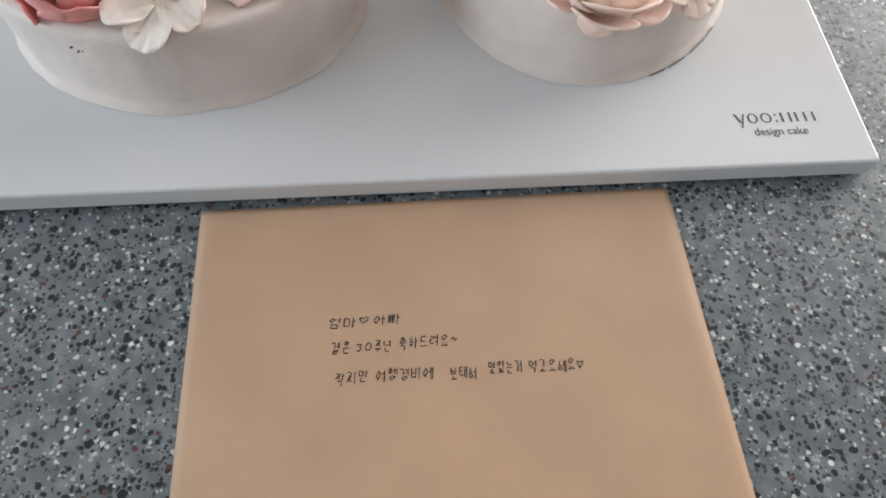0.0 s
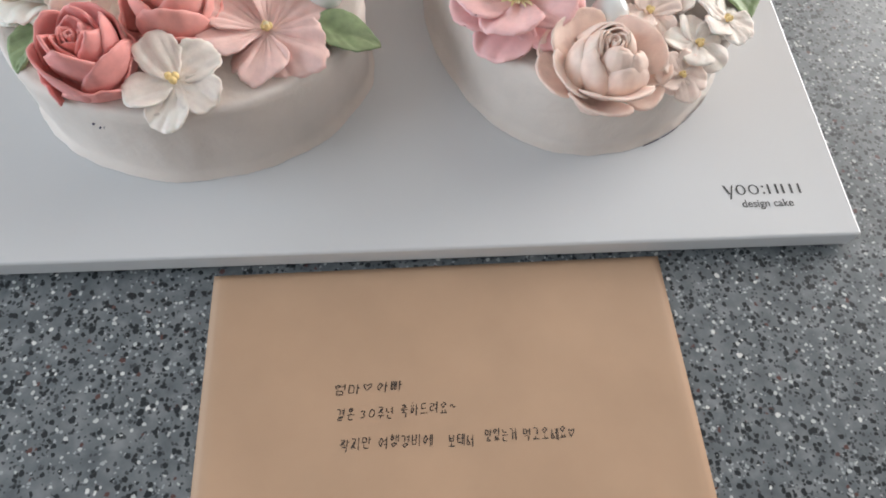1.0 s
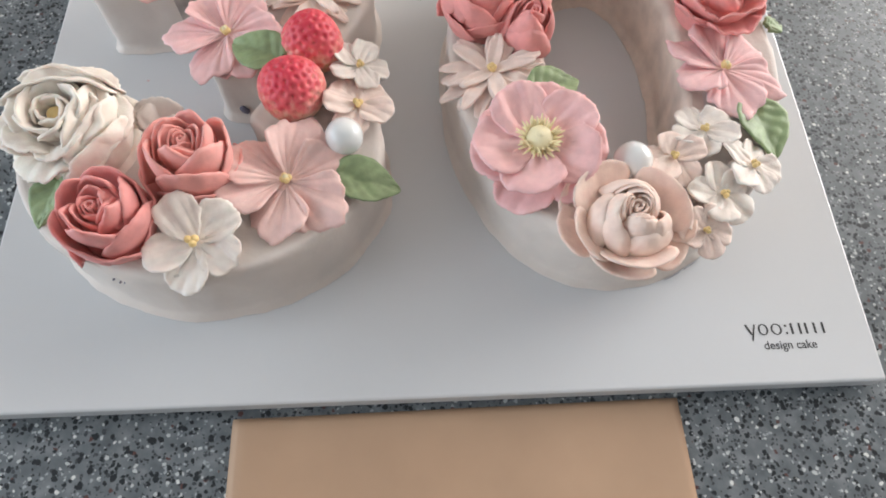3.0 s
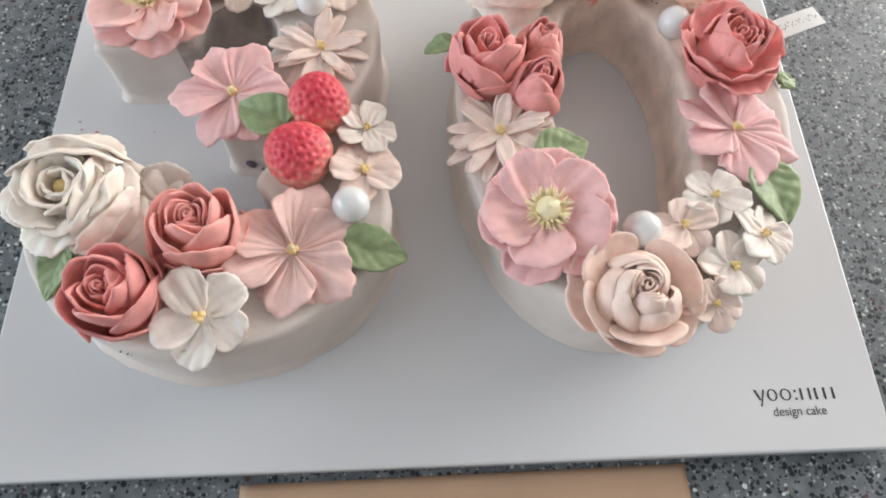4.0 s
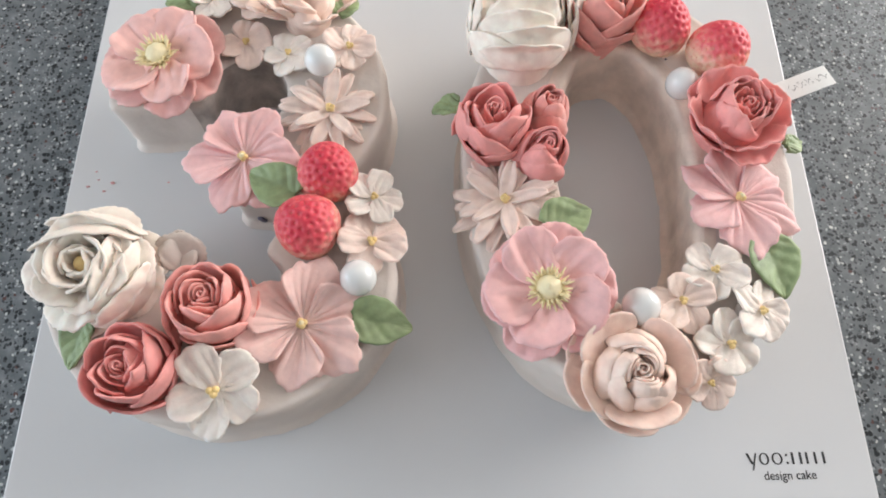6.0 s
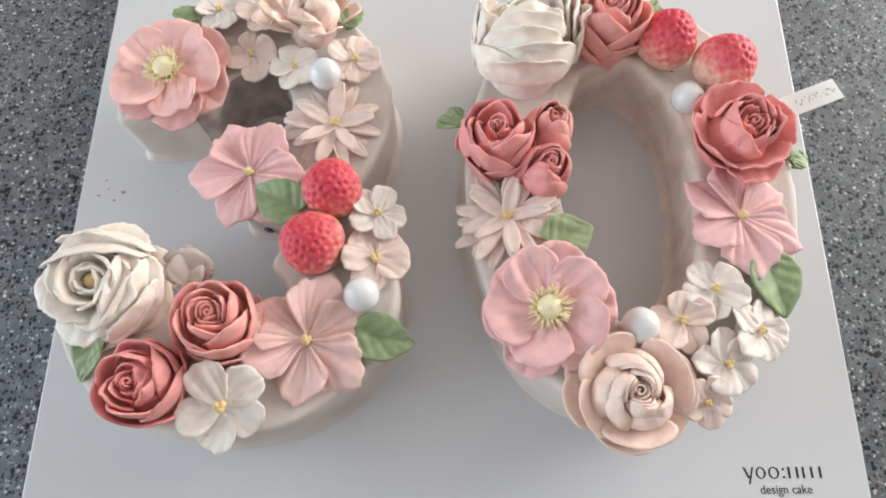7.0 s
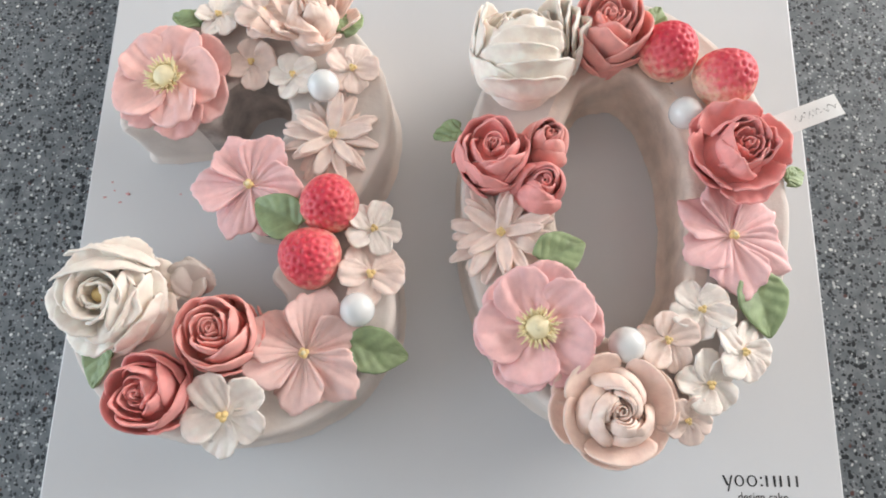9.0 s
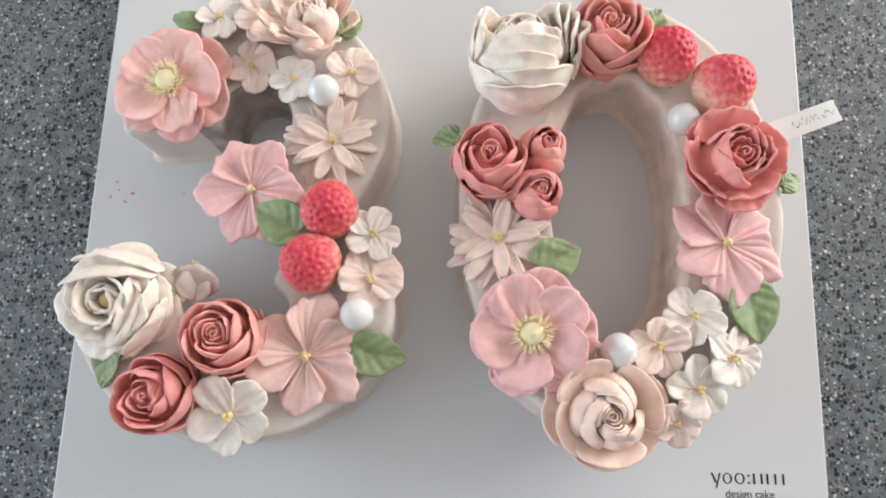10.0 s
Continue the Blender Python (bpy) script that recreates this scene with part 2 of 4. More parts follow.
def blade_petal(parent, mat, phi, length, width, seed, lift=0.2, z0=0.0, gutter=0.25, thick=0.0012, bend=0.0):
    """A narrow petal with a gutter along its middle."""
    u = np.linspace(-1, 1, 9)[None, :]
    v = np.linspace(0.02, 1, 13)[:, None]
    w = width * np.sin(np.pi * np.clip(0.14 + 0.79 * v ** 1.15, 0, 1)) ** 0.62 * (1 + 0.07 * wave(v * 7, seed + 2))
    side = u * w + bend * length * v ** 2
    r = length * v * (1 - 0.03 * u * u)
    x, y = r * math.cos(phi) - side * math.sin(phi), r * math.sin(phi) + side * math.cos(phi)
    z = z0 + length * lift * v ** 1.3 - length * 0.12 * v ** 3 + gutter * w * u ** 2 + 0.0005 * wave(v * 6, seed) + 0.0003 * wave(u * 5, seed + 4) * v
    return sheet("petal", np.stack([x, y, z + 0 * x], 2), thick, mat, parent)


def cup_petal(parent, mat, phi, rho, height, spread, seed, lean=0.0, z0=0.0, spiral=0.06, drop=0.45, rag=0.02, curl=0.0, peak=0.0, thick=0.0011, base=0.5, nu=19, nv=11):
    """A standing petal wrapped round the flower's axis; its rim falls towards both ends."""
    rng = random.Random(seed)
    u = np.linspace(-1, 1, nu)[None, :]
    v = np.linspace(0, 1, nv)[:, None]
    a = phi + u * spread * (0.55 + 0.45 * np.sqrt(v)) + 0 * v
    r = rho * (base + (1 - base) * np.sin(np.minimum(v / 0.75, 1) * np.pi / 2) + lean * v ** 2.2 + spiral * u + curl * np.maximum(0, v - 0.8) * 2.5 - peak * np.maximum(0, 1 - np.abs(u) * 2.2) * v * 0.15)
    r = r * (1 + rag * 1.6 * v * wave(u * 3 + 1.7, seed) + rag * v ** 3 * 0.6 * wave(u * 9, seed + 9) + 0.012 * v ** 4 * wave(u * 22, seed + 10))
    h = height * (1 - drop * np.abs(u) ** 2.6 + peak * np.maximum(0, 1 - np.abs(u) * 2.0) + rag * 1.5 * wave(u * 4, seed + 5) + 0.012 * wave(u * 17, seed + 6))
    z = z0 + h * v
    return sheet("petal", np.stack([r * np.cos(a), r * np.sin(a), z + 0 * r], 2), thick, mat, parent)


def shell_petal(parent, mat, phi, d, z0, w, length, tilt, seed, wrap=0.3, bulge=0.1, curl=0.1, rag=0.03, crease=0.0, taper=0.2, lop=0.0, thick=0.0013, nu=23, nv=19, bow=0.0, roll=0.0, jag=0.018, pleat=0.0):
    """A rounded spoon of a petal. phi, tilt: degrees; its foot stands d from the flower's axis; tilt 90 is upright, beyond that it leans in."""
    rng = random.Random(seed)
    U, V = np.meshgrid(np.linspace(-1, 1, nu), np.linspace(-1, 1, nv))
    p, q = U * np.sqrt(1 - V * V / 2), V * np.sqrt(1 - U * U / 2)
    ang = np.arctan2(q, p)
    grow = 1 + (rag * wave(ang * 2 + 1, seed) + 0.35 * rag * wave(ang * 11, seed + 1)) * np.hypot(p, q) ** 3 + jag * wave(ang * 23, seed + 6) * np.hypot(p, q) ** 8
    p, q = p * grow, q * grow
    r0, t0 = np.array((math.cos(phi), math.sin(phi), 0)), np.array((-math.sin(phi), math.cos(phi), 0))
    a = radians(tilt)
    O = math.cos(a) * r0 + math.sin(a) * np.array((0, 0, 1.0))
    N = -math.sin(a) * r0 + math.cos(a) * np.array((0, 0, 1.0))
    along = (q + 1) / 2
    side = w * p * (1 - taper * (1 - along)) + lop * w * along
    lift = wrap * w * p ** 2 - bulge * length * (1 - q * q) + bow * length * along ** 2 - curl * length * np.maximum(0, along - 0.6) ** 2 * 4
    lift = lift + length * rag * 1.3 * along * wave(p * 2.6 + 0.6 * q + rng.uniform(0, 6), seed + 2) + crease * length * (0.4 + 0.6 * along) * wave(p * 6.5 + rng.uniform(0, 6), seed + 3, 3) * (1.1 - along)
    lift = lift + roll * w * p * along + pleat * length * np.cos(p * 11 + 0.8 * np.sin(seed)) * np.exp(-((along - 0.22) / 0.26) ** 2)
    P = (r0 * d + np.array((0, 0, z0)))[None, None, :] + side[..., None] * t0 + (along * length)[..., None] * O + lift[..., None] * N
    return sheet("petal", P, thick, mat, parent)


def coil(parent, mat, radius, height, turns, z0, seed, thick=0.0009):
    """The wound heart of a rose."""
    nu = int(22 * turns)
    u = np.linspace(0, 1, nu)[None, :]
    v = np.linspace(0, 1, 6)[:, None]
    a = u * turns * 2 * np.pi + seed
    r = radius * (0.14 + 0.86 * u) * (1 - 0.10 * v ** 2) * (1 + 0.04 * np.sin(3 * a))
    z = z0 + height * v * (1 - 0.18 * (1 - u)) + 0.03 * height * np.sin(2.3 * a)
    return sheet("heart", np.stack([r * np.cos(a), r * np.sin(a), z + 0 * r], 2), thick, mat, parent)


def mound(parent, mat, r, h, z0=0.0):
    return ball("flower_base", (0, 0, z0), r, mat, parent, h / r, "", 20)


def stamens(parent, mat, core, spikes, r_in, r_out, z, seed):
    """A domed middle with a small nub, ringed by two rows of fine pointed stamens."""
    rng = random.Random(seed)
    ball("flower_centre", (0, 0, z), core, YELLOW, parent, 0.75, "pale yellow domed middle", 20)
    ball("flower_centre", (0, 0, z + core * 0.56), core * 0.36, YELLOW, parent, 0.7, "", 14)
    for k in range(spikes):
        a = 2 * math.pi * (k + rng.uniform(-0.5, 0.5)) / spikes
        up = k % 2
        ln = rng.uniform(0.72, 1.12) * (0.86 if up else 1.0)
        p0 = Vector((math.cos(a) * r_in, math.sin(a) * r_in, z - core * 0.2))
        b = a + rng.uniform(-0.22, 0.22)
        p1 = Vector((math.cos(b) * r_out * ln, math.sin(b) * r_out * ln, z + core * (rng.uniform(0.45, 0.85) if up else rng.uniform(0.05, 0.4))))
        bm = bmesh.new()
        d = p1 - p0
        bmesh.ops.create_cone(bm, cap_ends=True, segments=6, radius1=core * 0.17, radius2=core * 0.05, depth=d.length,
                              matrix=Matrix.Translation((p0 + p1) / 2) @ d.to_track_quat("Z", "Y").to_matrix().to_4x4())
        part("stamen", bm, mat, parent)


def dots(parent, r, z, n, seed, spread=1.0):
    rng = random.Random(seed)
    for k in range(n):
        a = 2 * math.pi * k / n + rng.uniform(-0.3, 0.3)
        ball("stamen", (math.cos(a) * r * 0.8 * spread, math.sin(a) * r * 0.8 * spread, z + rng.uniform(0, 0.5) * r), r, DOT, parent, 1.15, "", 10)


# ---- flowers ----
def anemone(x, y, z, R, lean, spin, mat, label, seed, lower, rise=0.14):
    f = thing("buttercream_anemone", upright(x, y, z, lean, spin), label, "icing flower", "piped flowers")
    rng = random.Random(seed)
    mound(f, mat, R * 0.55, R * (0.2 + rise))
    for k in range(lower):
        shell_petal(f, mat, 2 * math.pi * (k + 0.5) / lower + rng.uniform(-0.1, 0.1), R * 0.16, R * (rise - 0.02), R * 0.47, R * rng.uniform(0.78, 0.88), rng.uniform(-4, 6), seed + k, 0.10, 0.06, 0.08, 0.05, 0.02, 0.1, thick=0.0016, roll=0.12)
    for k in range(5):
        shell_petal(f, mat, 2 * math.pi * k / 5 + rng.uniform(-0.07, 0.07), R * 0.10, R * (rise + 0.12), R * rng.uniform(0.47, 0.53), R * rng.uniform(0.78, 0.86), rng.uniform(12, 20), seed + 50 + k, 0.16, 0.10, 0.20, 0.06, 0.05, 0.30, rng.uniform(-0.10, 0.10),
                    thick=0.0017, nu=31, roll=0.20 if k % 5 else -0.16, pleat=0.022)
    stamens(f, STAMEN, R * 0.19, 72, R * 0.15, R * 0.33, R * (rise + 0.22), seed)
    return f


def star_flower(x, y, z, R, lean, spin, mat, label, seed, n=6):
    f = thing("buttercream_star_flower", upright(x, y, z, lean, spin), label, "icing flower", "piped flowers")
    rng = random.Random(seed)
    mound(f, mat, R * 0.40, R * 0.20)
    for k in range(n):
        fan_petal(f, mat, 2 * math.pi * k / n + rng.uniform(-0.14, 0.14), R * rng.uniform(0.82, 0.96), math.pi / n * rng.uniform(1.40, 1.58), seed + k, rng.uniform(0.04, 0.18), 0.03, 0.08, 6, 0.058, 0.14, 0.28, 2.0,
                  R * 0.16 + 0.0005 * (k % 2), 0.16, 0.0014, 45, 18, rng.uniform(-0.14, 0.14), rng.uniform(0.13, 0.20))
    dots(f, R * 0.05, R * 0.27, 4, seed)
    ball("stamen", (0, 0, R * 0.31), R * 0.045, YELLOW, f, 1.2, "", 10)
    return f


def daisy(x, y, z, R, lean, spin, mat, label, seed, n=9):
    f = thing("buttercream_daisy", upright(x, y, z, lean, spin), label, "icing flower", "piped flowers")
    rng = random.Random(seed)
    mound(f, mat, R * 0.30, R * 0.15)
    for row, (count, reach, lift, z0) in enumerate(((n + 5, 1.02, 0.03, 0.06), (n + 1, 0.93, 0.15, 0.12), (5, 0.76, 0.30, 0.16))):
        for k in range(count):
            blade_petal(f, mat, 2 * math.pi * (k + 0.5 * row) / count + rng.uniform(-0.16, 0.16), R * reach * rng.uniform(0.88, 1.06), R * rng.uniform(0.115, 0.15), seed + 40 * row + k, lift + rng.uniform(-0.05, 0.07), R * z0, 0.32, 0.0016, rng.uniform(-0.09, 0.09))
    dots(f, R * 0.05, R * 0.26, 5, seed)
    return f


def blossom(x, y, z, R, lean, spin, mat, label, seed, n=5):
    f = thing("buttercream_blossom", upright(x, y, z, lean, spin), label, "icing flower", "piped flowers")
    rng = random.Random(seed)
    mound(f, mat, R * 0.50, R * 0.48)
    for k in range(n):
        shell_petal(f, mat, 2 * math.pi * k / n + rng.uniform(-0.16, 0.16), R * 0.06, R * rng.uniform(0.42, 0.50), R * (0.56 if n == 5 else 0.64) * rng.uniform(0.94, 1.08), R * rng.uniform(0.90, 1.04), rng.uniform(-2, 16), seed + k, 0.10, 0.05, 0.12, 0.06, 0.04, 0.36, rng.uniform(-0.15, 0.15),
                    0.0012, 21, 15, roll=rng.uniform(0.12, 0.28), jag=0.018, pleat=0.02)
    dots(f, R * 0.085, R * 0.60, 3, seed)
    return f


def rose(x, y, z, R, H, lean, spin, mat, label, seed, layers, name="buttercream_rose", rag=0.02, heart=0.1, turns=1.4, yellow=False, mound_r=0.66, mound_h=0.78, extra=(), jag=0.012, swirl=0.08):
    """layers: count, radius, rim height, depth, spread, lean, rim curl and peak, as shares of R and H, from the heart outwards."""
    f = thing(name, upright(x, y, z, lean, spin), label, "icing flower", "piped flowers")
    rng = random.Random(seed)
    mound(f, mat, R * mound_r, H * mound_h)
    if yellow:
        ball("flower_centre", (0, 0, H * (mound_h + 0.02)), R * 0.13, DOT, f, 1.0, "deep yellow middle", 14)
    if heart:
        coil(f, mat, R * heart, H * 0.30, turns, H * 0.68, seed)
    k0 = 0
    for count, rr, rim, deep, spread, ln, curl, peak in layers:
        off = rng.uniform(0, 6.28)
        for k in range(count):
            top = rim * rng.uniform(0.965, 1.03)
            cup_petal(f, mat, off + 2 * math.pi * k / count + rng.uniform(-0.15, 0.15), R * rr * rng.uniform(0.95, 1.05), H * deep, spread * rng.uniform(0.9, 1.1),
                      seed + k0, ln, H * (top - deep), swirl * (1.7 if 0.3 < rr < 0.75 else 1), 0.66, rag, curl, peak, 0.0010 if rr < 0.5 else 0.0014, 0.76, 25, 12)
            k0 += 1
    for phi, d, foot, w, ln, tilt, wrap, *curl in extra:
        shell_petal(f, mat, radians(phi), R * d, H * foot, R * w, R * ln, tilt, seed + 100 + k0, wrap, 0.10, curl[0] if curl else 0.10, rag * 1.4, 0.022, thick=0.0014, jag=jag, roll=rng.uniform(-0.12, 0.12))
        k0 += 1
    return f


# closely wound heart of a ranunculus, and the cupped petals round it
WOUND = [(2, 0.14, 0.93, 0.22, 1.35, -0.04, 0, 0.05), (3, 0.23, 0.95, 0.26, 1.2, -0.06, 0, 0.12), (3, 0.34, 0.98, 0.34, 1.15, -0.08, 0, 0.18)]
CUPPED = [(3, 0.50, 1.0, 0.52, 1.15, -0.12, 0, 0.20), (3, 0.66, 0.99, 0.72, 1.15, -0.10, 0.02, 0.12), (3, 0.76, 0.84, 0.76, 1.15, -0.03, 0.05, 0.05), (4, 0.79, 0.42, 0.42, 0.9, 0.03, 0.06, 0)]
RANUNCULUS = WOUND + CUPPED
# a rose whose rims lean in over a small hole, like a pinwheel
PINWHEEL = [(2, 0.12, 0.96, 0.22, 1.4, -0.05, 0, 0), (3, 0.20, 0.99, 0.26, 1.05, -0.25, 0, 0.04), (3, 0.30, 0.98, 0.34, 1.05, -0.38, 0, 0.04), (3, 0.40, 0.96, 0.44, 1.05, -0.44, 0, 0.04), (3, 0.49, 0.92, 0.56, 1.05, -0.45, 0, 0.04), (3, 0.56, 0.86, 0.66, 1.05, -0.42, 0, 0.03), (3, 0.62, 0.76, 0.70, 1.0, -0.36, 0, 0)]
HEARTED = [(2, 0.16, 0.92, 0.26, 1.4, -0.05, 0, 0.05), (3, 0.27, 0.95, 0.32, 1.2, -0.10, 0, 0.10), (3, 0.40, 0.98, 0.42, 1.2, -0.12, 0, 0.12), (3, 0.54, 1.0, 0.56, 1.15, -0.14, 0, 0.10)]
PEONY = [(4, 0.20, 0.90, 0.22, 1.0, -0.04, 0, 0.1), (4, 0.30, 0.95, 0.28, 1.0, -0.08, 0, 0.1)]
BUD = [(2, 0.34, 1.0, 0.40, 1.5, -0.20, 0, 0.1), (2, 0.60, 1.0, 0.70, 1.5, -0.42, 0, 0.1), (2, 0.82, 0.97, 0.90, 1.45, -0.46, 0, 0.1), (3, 1.0, 0.80, 0.80, 1.25, -0.38, 0, 0.04)]


def peony(x, y, z, R, H, lean, spin, mat, label, seed):
    """A full peony: petals stand round a small yellow middle and open outwards row by row, under one hood petal."""
    f = thing("buttercream_peony", upright(x, y, z, lean, spin), label, "icing flower", "piped flowers")
    rng = random.Random(seed)
    mound(f, mat, R * 0.72, H * 0.72)
    ball("flower_centre", (0, 0, H * 0.76), R * 0.13, DOT, f, 1.0, "deep yellow middle", 14)
    rows = ((5, 0.17, 0.66, 0.26, 0.36, 86, 0.40, 0.05, 0.0), (5, 0.27, 0.58, 0.44, 0.50, 76, 0.30, 0.02, 0.1), (6, 0.33, 0.44, 0.52, 0.64, 56, 0.12, -0.06, 0.25), (6, 0.38, 0.28, 0.56, 0.68, 36, 0.0, -0.10, 0.3), (6, 0.42, 0.10, 0.52, 0.62, 14, -0.05, -0.10, 0.25))
    for i, (count, d, foot, w, ln, tilt, wrap, bulge, curl) in enumerate(rows):
        for k in range(count):
            shell_petal(f, mat, 2 * math.pi * (k + 0.37 * i) / count + rng.uniform(-0.15, 0.15), R * d, H * foot, R * w * rng.uniform(0.9, 1.12), R * ln * rng.uniform(0.92, 1.1), tilt + rng.uniform(-6, 6), seed + 10 * i + k, wrap, bulge, curl, 0.05, 0.04, 0.15,
                        rng.uniform(-0.15, 0.15), 0.0015, roll=rng.uniform(0.1, 0.3), jag=0.025)
    for phi, d, foot, w, ln, tilt in ((96, 0.80, 0.44, 0.92, 0.86, 126), (84, 0.88, 0.28, 0.86, 0.80, 106), (-12, 0.64, 0.46, 0.66, 0.70, 116), (-24, 0.76, 0.34, 0.70, 0.72, 106), (-36, 0.88, 0.20, 0.70, 0.72, 96)):
        shell_petal(f, mat, radians(phi), R * d, H * foot, R * w, R * ln, tilt, seed + 90 + phi, 0.30, 0.10, 0.10, 0.05, 0.03, thick=0.0015, jag=0.02)
    return f


def ring(count, first, d, foot, w, ln, tilt, wrap, seed):
    """Shell petals spaced round a flower, each a little off."""
    rng = random.Random(seed)
    return [(first + 360 * k / count + rng.uniform(-9, 9), d * rng.uniform(0.95, 1.05), foot + rng.uniform(-0.03, 0.03), w * rng.uniform(0.9, 1.1), ln * rng.uniform(0.94, 1.06), tilt + rng.uniform(-5, 5), wrap) for k in range(count)]


PEACH_RIM = [(125, 0.36, 0.16, 0.58, 0.66, 42, 0.22), (142, 0.46, 0.06, 0.50, 0.60, 26, 0.2), (28, 0.36, 0.16, 0.60, 0.64, 42, 0.22), (12, 0.46, 0.06, 0.54, 0.60, 26, 0.2), (274, 0.38, 0.16, 0.60, 0.56, 46, 0.24),
             (256, 0.44, 0.06, 0.52, 0.50, 32, 0.22), (202, 0.38, 0.14, 0.48, 0.60, 42, 0.22), (188, 0.46, 0.05, 0.46, 0.60, 26, 0.2), (330, 0.44, 0.04, 0.46, 0.52, 22, 0.2)]
OPEN_RIM = [(100, 0.30, 0.2, 0.40, 0.8, 62, 0.3), (60, 0.30, 0.2, 0.28, 0.95, 58, 0.3), (35, 0.32, 0.16, 0.26, 0.95, 46, 0.3), (10, 0.32, 0.12, 0.34, 0.8, 35, 0.25), (140, 0.32, 0.16, 0.36, 0.85, 46, 0.25), (172, 0.32, 0.14, 0.34, 0.9, 30, 0.25),
            (200, 0.30, 0.16, 0.40, 0.95, 24, 0.2), (225, 0.30, 0.2, 0.30, 0.8, 40, 0.25), (300, 0.30, 0.12, 0.4, 0.7, 30, 0.2), (255, 0.28, 0.2, 0.42, 0.62, 50, 0.3)]
PEONY_IN = ring(4, 30, 0.46, 0.46, 0.52, 0.66, 122, 0.36, 5) + ring(4, 5, 0.66, 0.26, 0.72, 0.92, 117, 0.34, 6)
PEONY_LIPS = PEONY_IN + ring(5, 45, 0.76, 0.10, 0.72, 0.94, 106, 0.38, 18) + ring(5, 90, 0.86, 0.0, 0.60, 0.66, 88, 0.35, 19) + [(268, 0.96, 0.02, 0.80, 0.50, 84, 0.36, 0.6), (280, 0.92, 0.20, 0.74, 0.54, 94, 0.36, 0.6), (262, 0.86, 0.36, 0.72, 0.58, 102, 0.34, 0.5), (272, 0.76, 0.52, 0.70, 0.60, 112, 0.34, 0.3)]
PEONY_LIPS += [(2, 0.96, 0.10, 0.5, 0.98, 90, 0.4), (10, 0.90, 0.2, 0.5, 0.98, 94, 0.4), (18, 0.82, 0.28, 0.48, 0.96, 98, 0.4), (28, 0.74, 0.34, 0.46, 0.92, 102, 0.4), (150, 0.90, 0.10, 0.62, 1.0, 96, 0.4), (164, 0.82, 0.24, 0.62, 0.98, 100, 0.4)]
RUFFLE_RIM = ring(3, 50, 0.34, 0.30, 0.52, 0.74, 86, 0.45, 30) + ring(4, 20, 0.46, 0.20, 0.62, 0.72, 56, 0.35, 31) + ring(5, 60, 0.48, 0.12, 0.62, 0.64, 40, 0.3, 32)


def leaf(x, y, z, L, W, lean, spin, label, seed, droop=0.1):
    """A piped leaf: a pointed blade with a raised middle vein and slanted side veins."""
    f = thing("buttercream_leaf", upright(x, y, z, lean, spin), label, "icing leaf", "piped leaves")
    u = np.linspace(-1, 1, 25)[None, :]
    v = np.linspace(0, 1, 30)[:, None]
    w = W * np.sin(np.pi * np.clip(0.10 + 0.9 * v ** 0.85, 0, 1)) ** 0.8 + 0.0004
    x_ = L * (v - 0.5) - 0.10 * L * np.abs(u) * (1 - v)
    y_ = u * w * (1 + 0.03 * wave(v * 9, seed))
    z_ = 0.28 * w * np.abs(u) ** 1.1 - droop * L * v ** 2 + 0.0006 * np.sin(v * 30 - np.abs(u) * 10) * np.abs(u) ** 0.7 * (1 - 0.8 * np.abs(u) ** 4) * (1 - v) ** 0.3 + 0.0008 * wave(u * 2 + v * 4, seed + 2)
    sheet("blade", np.stack([x_ + 0 * y_, y_ + 0 * x_, z_ + 0 * x_], 2), 0.0014, LEAF, f)
    return f


def strawberry(x, y, z, R, H, lean, spin, label, seed, flesh):
    f = thing("strawberry", upright(x, y, z, lean, spin), label, "strawberry", "strawberries")
    rng = random.Random(seed)
    nu, nv = 130, 84
    seeds = []
    for k in range(150):
        s = 1 - 2 * (k + 0.5) / 150
        a = k * 2.399963
        seeds.append((math.acos(s), a % (2 * math.pi)))

    def shape(th, a):
        c = math.cos(th)
        r = R * math.sin(th) ** 0.88 * (1 - 0.16 * c) * (1 + 0.03 * math.sin(3 * a + seed))
        return Vector((r * math.cos(a), r * math.sin(a), H * 0.5 * (1 + c)))

    spots = [shape(*s) for s in seeds]
    pts = np.array([list(shape(max(1e-4, math.pi * i / nv), 2 * math.pi * j / nu)) for i in range(nv + 1) for j in range(nu)])
    S = np.array([list(s) for s in spots])
    mid = np.array((0, 0, H * 0.5))
    d2 = ((pts[:, None, :] - S[None]) ** 2).sum(2).min(1)
    n = pts - mid
    n /= np.linalg.norm(n, axis=1, keepdims=True)
    pts = pts - n * (0.0010 * np.exp(-d2 / (0.00112 ** 2)))[:, None]
    faces = [(i * nu + j, (i + 1) * nu + j, (i + 1) * nu + (j + 1) % nu, i * nu + (j + 1) % nu) for i in range(nv) for j in range(nu)]
    mesh_object("flesh", pts, faces, flesh, f)
    bm = bmesh.new()
    for s in spots:
        out = (s - Vector(mid)).normalized()
        bmesh.ops.create_icosphere(bm, subdivisions=1, radius=1, matrix=Matrix.Translation(s - out * 0.00095) @ out.to_track_quat("Z", "Y").to_matrix().to_4x4() @ Matrix.Diagonal((0.00028, 0.00042, 0.00025, 1)))
    tagged(part("seeds", bm, SEED, f, "tiny dark red seeds"), kind="stuff")
    return f


def pearl(x, y, z, r):
    p = ball("sugar_pearl", (0, 0, 0), r, PEARL, None, 1.0, "", 32)
    p.location = (x, y, z)
    return tagged(p, "round white pearl-coated sugar ball among the flowers", "sugar pearl", "sugar pearls")


